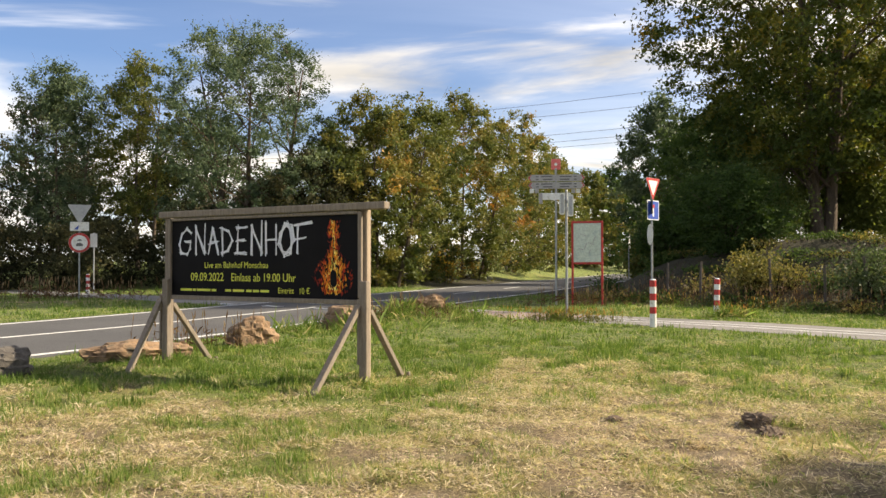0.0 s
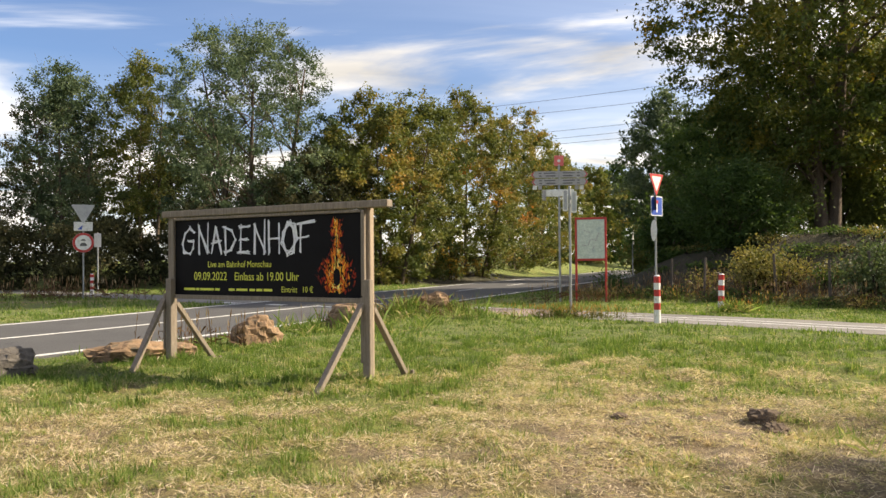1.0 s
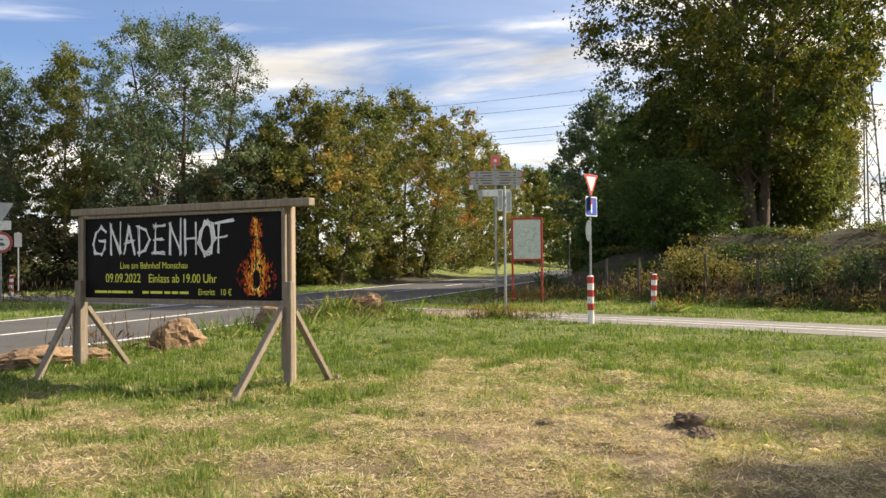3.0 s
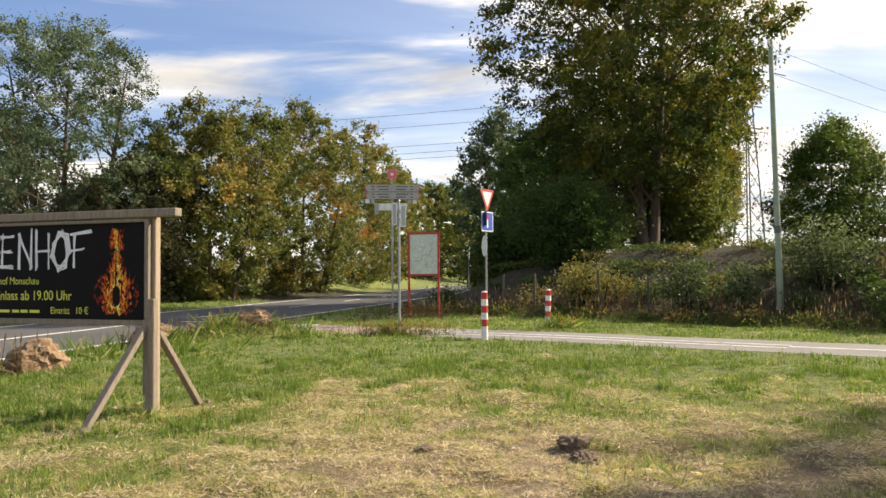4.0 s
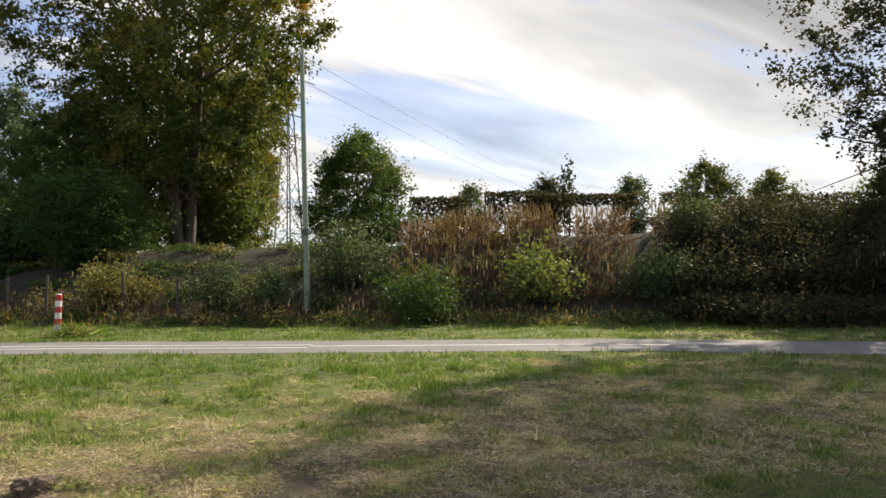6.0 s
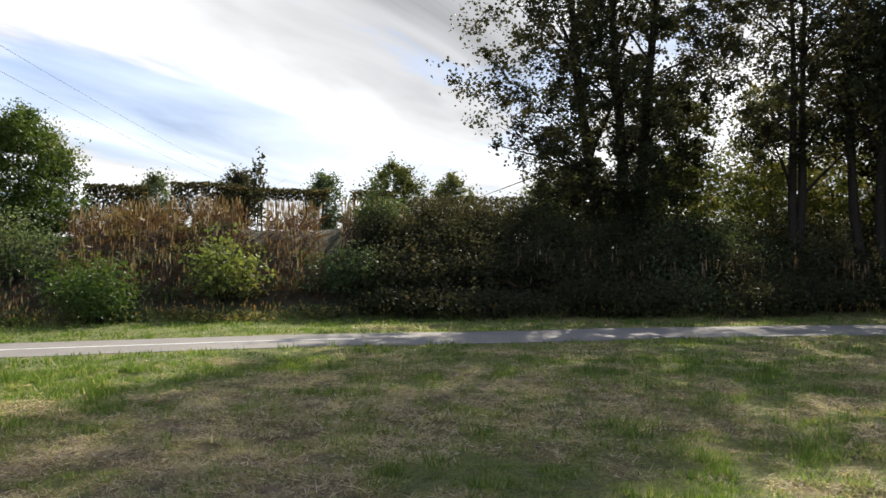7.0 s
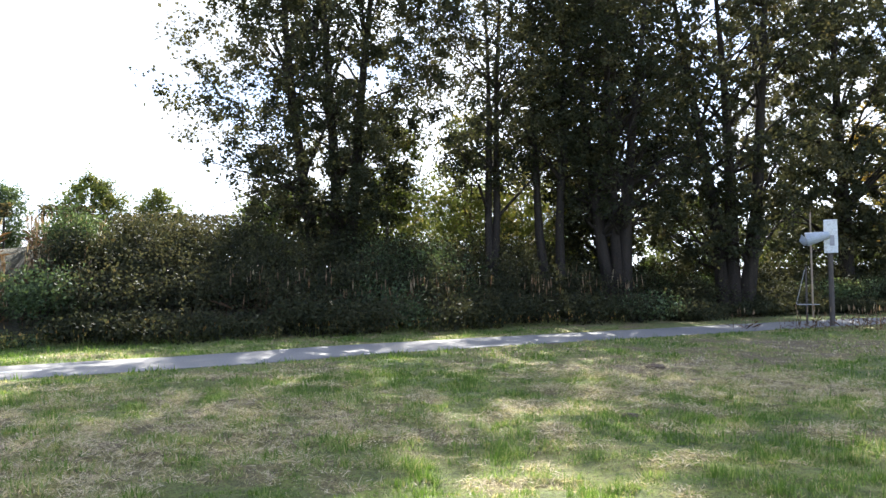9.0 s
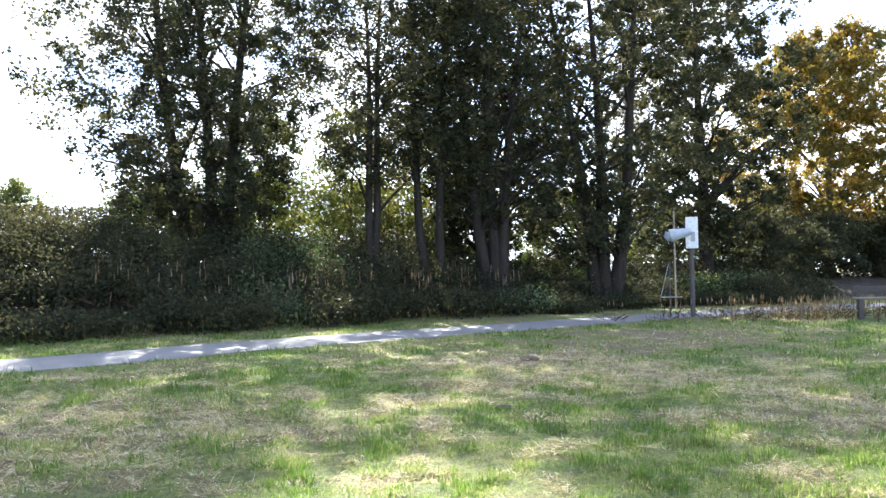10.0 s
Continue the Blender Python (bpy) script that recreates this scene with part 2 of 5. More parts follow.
line_white = worn("line_white", (0.46, 0.46, 0.45), (0.72, 0.72, 0.70), 3.0, 0.7, fine=45, bump_d=0.002, dirt=(0.22, 0.22, 0.215))

meadow, gn, gl, gb = material("meadow", 0.95)
g_dry = gn.new("ShaderNodeAttribute")
g_dry.attribute_name = "dry"
g_mid = tex_noise(gn, gl, 2.2, 6.0, (1, 1, 1), 0.65)
g_fine = tex_noise(gn, gl, 34.0, 8.0, (1, 1, 1), 0.8)
g_add = gn.new("ShaderNodeMath")
g_add.operation = "MULTIPLY_ADD"
gl.new(g_mid, g_add.inputs[0])
g_add.inputs[1].default_value = 0.8
gl.new(g_dry.outputs["Fac"], g_add.inputs[2])
g_sub = gn.new("ShaderNodeMath")
g_sub.operation = "SUBTRACT"
gl.new(g_add.outputs[0], g_sub.inputs[0])
g_sub.inputs[1].default_value = 0.4
g_col = ramp(gn, gl, g_sub.outputs[0], ((0.0, (0.15, 0.205, 0.042)), (0.3, (0.235, 0.265, 0.060)), (0.55, (0.28, 0.235, 0.095)), (0.85, (0.31, 0.235, 0.145)), (1.0, (0.36, 0.27, 0.18))))
g_col = blend(gn, gl, ramp(gn, gl, g_fine, ((0.38, (0.85, 0.85, 0.85)), (0.54, (0, 0, 0)))), g_col, (0.085, 0.064, 0.034))
g_tuft = tex_noise(gn, gl, 8.0, 5.0, (1, 1, 1), 0.7)
g_col = blend(gn, gl, 0.85, g_col, ramp(gn, gl, g_tuft, ((0.32, (0.42, 0.44, 0.38)), (0.5, (0.95, 0.95, 0.9)), (0.68, (1.35, 1.3, 1.2)))), "MULTIPLY")
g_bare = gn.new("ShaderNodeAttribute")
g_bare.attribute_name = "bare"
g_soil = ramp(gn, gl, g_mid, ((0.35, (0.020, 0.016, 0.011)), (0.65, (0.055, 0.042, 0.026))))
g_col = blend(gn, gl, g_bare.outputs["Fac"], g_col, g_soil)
gl.new(g_col, gb.inputs["Base Color"])
bump(gn, gl, gb, g_fine, 1.0, 0.07)

# ---- building helpers ----


def part(name, bm, mat, parent, label=""):
    """Links a bmesh as one mesh object under a thing or a part."""
    me = bpy.data.meshes.new(name)
    bm.to_mesh(me)
    bm.free()
    me.materials.append(mat)
    ob = new(name, me)
    ob.parent = parent
    return tagged(ob, label)


def thing(name, x, y, z, turn, label, category, group=""):
    ob = new(name)
    ob.matrix_world = pose(x, y, z, 0, 0, turn)
    return tagged(ob, label, category, group)


def box(size, at, rot=(0, 0, 0), bevel=0.004, bm=None):
    bm = bm or bmesh.new()
    made = bmesh.ops.create_cube(bm, size=1.0, matrix=pose(*at, *rot) @ Matrix.Diagonal((*size, 1)))
    if bevel:
        edges = list({e for v in made["verts"] for e in v.link_edges})
        bmesh.ops.bevel(bm, geom=edges, offset=min(bevel, min(size) * 0.3), segments=1, affect="EDGES")
    return bm


def rod(a, b, r0, r1=None, n=10, bm=None):
    bm = bm or bmesh.new()
    a, b = Vector(a), Vector(b)
    turn = (b - a).to_track_quat("Z", "Y").to_matrix().to_4x4()
    bmesh.ops.create_cone(bm, cap_ends=True, segments=n, radius1=r0, radius2=r0 if r1 is None else r1, depth=(b - a).length, matrix=Matrix.Translation((a + b) / 2) @ turn)
    return bm


def plate(points, thick, m=None, bevel=0.0):
    """A flat plate: an outline in x and z, thickened along y about its middle."""
    bm = bmesh.new()
    front = [bm.verts.new((x, -thick / 2, z)) for x, z in points]
    back = [bm.verts.new((x, thick / 2, z)) for x, z in points]
    bm.faces.new(front)
    bm.faces.new(back[::-1])
    for k in range(len(points)):
        j = (k + 1) % len(points)
        bm.faces.new((front[k], back[k], back[j], front[j]))
    bmesh.ops.recalc_face_normals(bm, faces=bm.faces[:])
    if m is not None:
        bmesh.ops.transform(bm, matrix=m, verts=bm.verts[:])
    return bm


def disc(r, n=28):
    return [(r * math.cos(2 * math.pi * k / n), r * math.sin(2 * math.pi * k / n)) for k in range(n)]


def rounded(w, h, r=0.03, n=4):
    pts = []
    for cx, cz, a in ((w / 2 - r, h / 2 - r, 0), (-w / 2 + r, h / 2 - r, 90), (-w / 2 + r, -h / 2 + r, 180), (w / 2 - r, -h / 2 + r, 270)):
        pts += [(cx + r * math.cos(radians(a + 90 * k / n)), cz + r * math.sin(radians(a + 90 * k / n))) for k in range(n + 1)]
    return pts


def mesh_of(name, verts, faces, mat, tint=None, field="tint", smooth=False):
    """A mesh out of numpy arrays: faces all with the same number of corners."""
    verts, faces = np.asarray(verts, np.float32), np.asarray(faces, np.int32)
    me = bpy.data.meshes.new(name)
    me.vertices.add(len(verts))
    me.vertices.foreach_set("co", verts.ravel())
    me.loops.add(faces.size)
    me.loops.foreach_set("vertex_index", faces.ravel())
    me.polygons.add(len(faces))
    me.polygons.foreach_set("loop_start", np.arange(0, faces.size, faces.shape[1], dtype=np.int32))
    me.polygons.foreach_set("use_smooth", np.full(len(faces), smooth))
    me.update(calc_edges=True)
    me.materials.append(mat)
    if tint is not None:
        at = me.attributes.new(field, "FLOAT", "FACE" if len(tint) == len(faces) else "POINT")
        at.data.foreach_set("value", np.asarray(tint, np.float32))
    return me


def tubes(lines, n=6):
    """Tapered tubes along lines of (point, radius): vertices and faces."""
    verts, faces = [], []
    for line in lines:
        start = len(verts)
        for k, (p, r) in enumerate(line):
            p = np.asarray(p, float)
            a, b = np.asarray(line[max(k - 1, 0)][0], float), np.asarray(line[min(k + 1, len(line) - 1)][0], float)
            d = (b - a) / (np.linalg.norm(b - a) + 1e-9)
            u = np.cross(d, (0, 0, 1) if abs(d[2]) < 0.9 else (1, 0, 0))
            u /= np.linalg.norm(u)
            w = np.cross(d, u)
            for j in range(n):
                g = 2 * math.pi * j / n
                verts.append(p + r * (math.cos(g) * u + math.sin(g) * w))
        for k in range(len(line) - 1):
            for j in range(n):
                i0, i1 = start + k * n + j, start + k * n + (j + 1) % n
                faces.append((i0, i1, i1 + n, i0 + n))
    return verts, faces


def along(points, step=0.5):
    """A smooth line through plan points, at even steps."""
    p = np.array(points, float)
    ext = np.vstack((2 * p[0] - p[1], p, 2 * p[-1] - p[-2]))
    out = []
    for k in range(1, len(ext) - 2):
        a, b, c, d = ext[k - 1:k + 3]
        m = max(2, int(np.linalg.norm(c - b) / step))
        for s in np.linspace(0, 1, m, endpoint=False):
            out.append(0.5 * (2 * b + (c - a) * s + (2 * a - 5 * b + 4 * c - d) * s * s + (3 * b - 3 * c + d - a) * s ** 3))
    out.append(ext[-2])
    return np.array(out)


def away(line, x, y):
    """The distance of plan places from a line, and the signed side (positive: to the right of its run)."""
    x, y = np.atleast_1d(x).astype(float), np.atleast_1d(y).astype(float)
    best, side = np.full(x.shape, 1e9), np.zeros(x.shape)
    for a, b in zip(line[:-1], line[1:]):
        d = b - a
        s = np.clip(((x - a[0]) * d[0] + (y - a[1]) * d[1]) / (d @ d), 0, 1)
        ex, ey = x - a[0] - s * d[0], y - a[1] - s * d[1]
        dist = np.hypot(ex, ey)
        near = dist < best
        side = np.where(near, np.sign(d[1] * (x - a[0]) - d[0] * (y - a[1])), side)
        best = np.where(near, dist, best)
    return best, side * best


def smooth(v, lo, hi):
    s = np.clip((v - lo) / (hi - lo), 0, 1)
    return s * s * (3 - 2 * s)


# ---- the lie of the land ----
ROAD = along([(-26, -18), (-17, -2), (-11.6, 8.4), (-8.16, 14.8), (-6.6, 18.0), (-4.79, 22.67), (-3.0, 27.2), (1.15, 37.2), (6, 49.5), (12, 64), (22, 90), (40, 130)], 1.0)
TRAIL = along([(-60, 66), (-30, 45), (-14, 33.3), (-8, 28.3), (0.6, 22.0), (5.6, 18.1), (7.56, 16.15), (9.5, 14.25), (11.45, 12.4), (13.75, 10.05), (15.9, 6.95), (17.75, 4.95), (19.3, 2.7), (20.95, 0.2), (23.5, -3.8), (25.9, -7.6), (29.2, -15), (31, -30), (32, -60)], 0.7)
FOOT = along([(2, 36), (4.5, 30), (7.3, 25.5), (10.2, 21.6), (13, 18.2), (16.0, 15.2), (18.2, 12.6), (20.6, 8.2), (23, 4.6), (26.6, -1.2), (29.7, -7), (33, -18), (36, -40), (38, -80)], 1.5)
ROAD_HALF, TRAIL_HALF = 3.35, 1.2


LATTICE = np.random.default_rng(3).uniform(-1, 1, (64, 64))


def speckle(x, y, size):
    """Smooth chance values with patches of about that many metres."""
    u, v = np.asarray(x, float) / size, np.asarray(y, float) / size
    i, j = np.floor(u).astype(int), np.floor(v).astype(int)
    a, b = u - i, v - j
    a, b = a * a * (3 - 2 * a), b * b * (3 - 2 * b)
    at = lambda m, n: LATTICE[(i + m) % 64, (j + n) % 64]
    return (at(0, 0) * (1 - a) + at(1, 0) * a) * (1 - b) + (at(0, 1) * (1 - a) + at(1, 1) * a) * b


def bumps(x, y):
    return (np.sin(x * 1.3 + 0.7 * y) * np.sin(y * 1.7 - 0.4 * x + 1) * 0.5 + np.sin(x * 3.1 + 2) * np.sin(y * 2.7 + 0.8 * x) * 0.3 + np.sin(x * 0.45 + 1.3) * np.sin(y * 0.5 + 0.4))


def land(x, y):
    """The ground's height."""
    x, y = np.atleast_1d(x).astype(float), np.atleast_1d(y).astype(float)
    road, _ = away(ROAD, x, y)
    trail, _ = away(TRAIL, x, y)
    _, behind = away(FOOT, x, y)
    behind = -behind
    az = np.degrees(np.arctan2(x, y))
    top = np.interp(az, [0, 12, 25, 40, 47, 58, 66, 75, 90, 105, 120, 150], [0.6, 1.4, 2.2, 2.2, 2.5, 2.6, 2.2, 1.8, 1.4, 1.1, 0.9, 0.6])
    bank = top * smooth(behind, 0.0, 6.0) * smooth(road, 4.5, 10.0)
    free = smooth(road, ROAD_HALF + 0.3, ROAD_HALF + 2.0) * smooth(trail, TRAIL_HALF + 0.15, TRAIL_HALF + 1.2)
    rough = (bumps(x, y) * 0.024 + 0.022 * speckle(x, y, 0.9)) * free + bank * 0.06 * bumps(x * 0.8, y * 0.8)
    knoll = 0.30 * np.exp(-((x + 0.6) ** 2 / 3.2 + (y - 18.4) ** 2 / 1.6)) * free
    _, left = away(ROAD, x, y)
    wood = 1.3 * smooth(-left, 12, 26)
    cut = -0.04 * (1 - smooth(road, ROAD_HALF - 0.25, ROAD_HALF + 0.1)) - 0.03 * (1 - smooth(trail, TRAIL_HALF - 0.5, TRAIL_HALF - 0.1))
    tufty = (0.026 * speckle(x, y, 0.23) + 0.017 * speckle(x + 5, y + 3, 0.12)) * free * (1 - smooth(np.hypot(x, y), 14, 18))
    return bank + rough + tufty + knoll + np.maximum(cut, -0.04) + wood * smooth(trail, 4, 9)


def ground_at(x, y):
    return float(land(x, y)[0])


def dryness(x, y):
    """How far the sward has turned to straw."""
    x, y = np.asarray(x, float), np.asarray(y, float)
    d = 0.29 + 0.20 * speckle(x, y, 1.7) + 0.25 * speckle(x + 9, y + 4, 0.5) + 0.24 * speckle(x + 3, y + 8, 0.25) - 0.26 * smooth(y, 8.0, 12.0) - 0.25 * smooth(y, 30.0, 42.0)
    for cx, cy, rx, ry, k in ((2.4, 7.0, 2.6, 2.7, 0.44), (0.4, 5.6, 2.6, 1.8, 0.30), (5.2, 8.6, 2.4, 1.6, 0.12), (-3.0, 6.4, 2.4, 1.1, 0.22), (13.4, -0.8, 4.0, 2.6, 0.30), (7.5, 1.5, 3.0, 2.0, 0.12), (5.6, 4.6, 2.6, 1.6, 0.12), (18, -5.5, 3.0, 3.0, 0.35), (-14, 28.2, 2.5, 1.6, 0.5), (1.0, 10.5, 1.8, 1.2, 0.25), (6.2, 5.4, 2.0, 1.6, 0.18), (8.8, 3.2, 2.4, 1.8, 0.20), (9.5, 6.5, 2.0, 1.2, 0.12)):
        d = d + k * np.exp(-((x - cx) / rx) ** 2 - ((y - cy) / ry) ** 2)
    for cx, cy, rx, ry, k in ((-3.2, 9.6, 3.0, 1.3, 0.25), (-1.5, 14, 4, 3, 0.12), (7, 13.2, 4, 1.8, 0.12), (9.5, 2.4, 2.2, 1.4, 0.14)):
        d = d - k * np.exp(-((x - cx) / rx) ** 2 - ((y - cy) / ry) ** 2)
    _, behind = away(FOOT, x.ravel(), y.ravel())
    d = d + 0.3 * smooth(-behind.reshape(d.shape), 0.2, 2.0)
    return np.clip(d, 0, 1)


gx = np.concatenate((np.linspace(-700, -60, 9), np.linspace(-52, -14, 20), np.arange(-12, -6, 0.3), np.arange(-6, 12, 0.13), np.arange(12, 36, 0.3), np.linspace(37, 70, 23), np.linspace(80, 700, 9)))
gy = np.concatenate((np.linspace(-500, -60, 6), np.linspace(-50, -16, 14), np.arange(-14, -3, 0.3), np.arange(-3, 14, 0.13), np.arange(14, 40, 0.3), np.linspace(41, 90, 30), np.linspace(105, 900, 9)))
GX, GY = np.meshgrid(gx, gy)
GZ = land(GX.ravel(), GY.ravel()).reshape(GX.shape)
GZ = GZ * (np.hypot(GX, GY) < 400)
nx, ny = len(gx), len(gy)
quad = np.arange(nx * ny).reshape(ny, nx)
quads = np.stack((quad[:-1, :-1], quad[:-1, 1:], quad[1:, 1:], quad[1:, :-1]), -1).reshape(-1, 4)
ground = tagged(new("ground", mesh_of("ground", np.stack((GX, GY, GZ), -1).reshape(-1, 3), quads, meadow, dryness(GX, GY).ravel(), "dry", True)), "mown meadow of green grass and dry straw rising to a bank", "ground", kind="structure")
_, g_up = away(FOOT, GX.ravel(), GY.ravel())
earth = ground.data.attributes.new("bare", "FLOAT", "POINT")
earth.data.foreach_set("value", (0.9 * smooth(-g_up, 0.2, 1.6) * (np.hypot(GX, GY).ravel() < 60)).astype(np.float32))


def band(name, line, lo, hi, z, mat, first=None, last=None):
    """A strip along a line between two offsets, with small worn edges."""
    seg = line if first is None else line[first:last]
    d = np.gradient(seg, axis=0)
    d /= np.linalg.norm(d, axis=1)[:, None]
    right = np.stack((d[:, 1], -d[:, 0]), 1)
    fray = lambda k: 0.03 * np.sin(np.arange(len(seg)) * k) if abs(hi - lo) > 1 else 0
    a, b = seg + right * (lo + np.atleast_1d(fray(2.3)))[:, None], seg + right * (hi + np.atleast_1d(fray(1.7)))[:, None]
    n = len(seg)
    top = np.vstack((np.c_[a, np.full(n, z)], np.c_[b, np.full(n, z)], np.c_[a, np.full(n, z - 0.05)], np.c_[b, np.full(n, z - 0.05)]))
    k = np.arange(n - 1)
    faces = np.vstack((np.stack((k, n + k, n + k + 1, k + 1), 1), np.stack((k, k + 1, 2 * n + k + 1, 2 * n + k), 1), np.stack((n + k, 3 * n + k, 3 * n + k + 1, n + k + 1), 1)))
    return new(name, mesh_of(name, top, faces, mat))


tagged(band("road", ROAD, -ROAD_HALF, ROAD_HALF, 0.015, asphalt), "grey asphalt country road with faint patches", "road", kind="structure")
tagged(band("cycle_path", TRAIL, -TRAIL_HALF, TRAIL_HALF, 0.007, pathway), "pale grey asphalt cycle path beside the meadow", "path", kind="structure")
tagged(band("edge_line_near", ROAD, ROAD_HALF - 0.32, ROAD_HALF - 0.18, 0.020, line_white, 14), "worn white edge line on the road", "road marking", kind="structure")
tagged(band("edge_line_far", ROAD, -ROAD_HALF + 0.18, -ROAD_HALF + 0.32, 0.020, line_white, 14), "worn white edge line on the road", "road marking", kind="structure")
tagged(band("centre_line", ROAD, -0.06, 0.06, 0.020, line_white, 10, 47), "solid white centre line on the road", "road marking", kind="structure")
for k0 in range(49, 100, 7):
    tagged(band("centre_dash", ROAD, -0.06, 0.06, 0.020, line_white, k0, k0 + 4), "white centre dash on the road", "road marking", "dashes of the centre line", "structure")
t_mid = [int(np.argmin(np.hypot(TRAIL[:, 0] - x, TRAIL[:, 1] - y))) for x, y in ((14.67, 9.1), (9.3, 14.4), (2.4, 20.6), (-8.2, 28.4))]
tagged(band("trail_line", TRAIL, -0.07, 0.05, 0.012, line_white, t_mid[1], t_mid[0]), "faded white centre line on the cycle path", "road marking", kind="structure")
for lo in (-0.32, 0.22):
    tagged(band("trail_line", TRAIL, lo, lo + 0.10, 0.012, line_white, t_mid[2] + 1, t_mid[1] + 1), "faded white line of the pair before the crossing", "road marking", kind="structure")
for side in (-1.12, 0.88):
    for k0 in range(t_mid[3] + 2, t_mid[2] - 1, 3):
        tagged(band("crossing_block", TRAIL, side, side + 0.24, 0.026, line_white, k0, k0 + 2), "white block marking the cycle crossing", "road marking", "blocks of the cycle crossing", "structure")
tagged(band("crossing_field", TRAIL, -1.0, 1.0, 0.0095, crossing_red, t_mid[2] - 3, t_mid[2] + 2), "faded reddish surface at the cycle crossing", "road marking", kind="structure")

# ---- trees and shrubs ----


def leaf_quads(rng, centres, size, flat=0.35):
    """Folded leaves of four corners at the given centres."""
    n = len(centres)
    a = rng.normal(size=(n, 3))
    a[:, 2] = a[:, 2] * 0.7 - 0.25
    a /= np.linalg.norm(a, axis=1)[:, None]
    b = np.cross(a, rng.normal(size=(n, 3)))
    b /= np.linalg.norm(b, axis=1)[:, None] + 1e-9
    s = size * rng.uniform(0.6, 1.35, n)[:, None]
    lift = np.cross(a, b) * s * 0.18
    v = np.stack((centres - a * s * 0.5, centres + b * s * flat - a * s * 0.08 + lift, centres + a * s * 0.5, centres - b * s * flat - a * s * 0.08 + lift), 1).reshape(-1, 3)
    return v, np.arange(4 * n).reshape(-1, 4)


def leaf_tris(rng, centres, size):
    """Small pointed leaves of three corners, for trees far off."""
    n = len(centres)
    a = rng.normal(size=(n, 3))
    a /= np.linalg.norm(a, axis=1)[:, None]
    b = np.cross(a, rng.normal(size=(n, 3)))
    b /= np.linalg.norm(b, axis=1)[:, None] + 1e-9
    s = size * rng.uniform(0.6, 1.35, n)[:, None]
    v = np.stack((centres - a * s * 0.5, centres + b * s * 0.5 + a * s * 0.1, centres + a * s * 0.5 - b * s * 0.2), 1).reshape(-1, 3)
    return v, np.arange(3 * n).reshape(-1, 3)


def crown_clusters(rng, n, base, top, rx, ry, lean, full, waist):
    """Places of leaf clusters in an uneven domed crown with lobes: x, y, z from the trunk's foot."""
    u = rng.uniform(0.0, 1, n) ** 0.92
    g = rng.uniform(0, 2 * math.pi, n)
    ph = rng.uniform(0, 2 * math.pi, 5)
    low = 0.5 + 0.5 * np.sin(0.5 * math.pi * np.clip(u / waist, 0, 1))
    high = np.sqrt(np.clip(1.0 - (np.clip(u - waist, 0, 1) / (1 - waist)) ** 2.1, 0, 1))
    lump = 1 + 0.13 * np.sin(2 * g + 4 * u + ph[0]) + 0.11 * np.sin(3 * g - 7 * u + ph[1]) + 0.07 * np.sin(5 * g + 12 * u + ph[2])
    for lg, lu, la in zip(rng.uniform(0, 2 * math.pi, 12), rng.uniform(0.05, 0.95, 12), rng.uniform(-0.26, 0.24, 12)):
        lump = lump + la * np.exp(-(1 - np.cos(g - lg)) / 0.16 - ((u - lu) / 0.14) ** 2)
    r = low * high * lump * (full + (1 - full) * rng.uniform(0, 1, n)) ** 0.5 * np.where(rng.uniform(size=n) < 0.3, rng.uniform(0.3, 0.9, n), 1)
    rise = 1 + 0.05 * np.sin(2 * g + ph[3]) + 0.04 * np.sin(3 * g + ph[4])
    return np.stack((rx * r * np.cos(g) + lean * u, ry * r * np.sin(g), base + (top - base) * u * rise), 1)


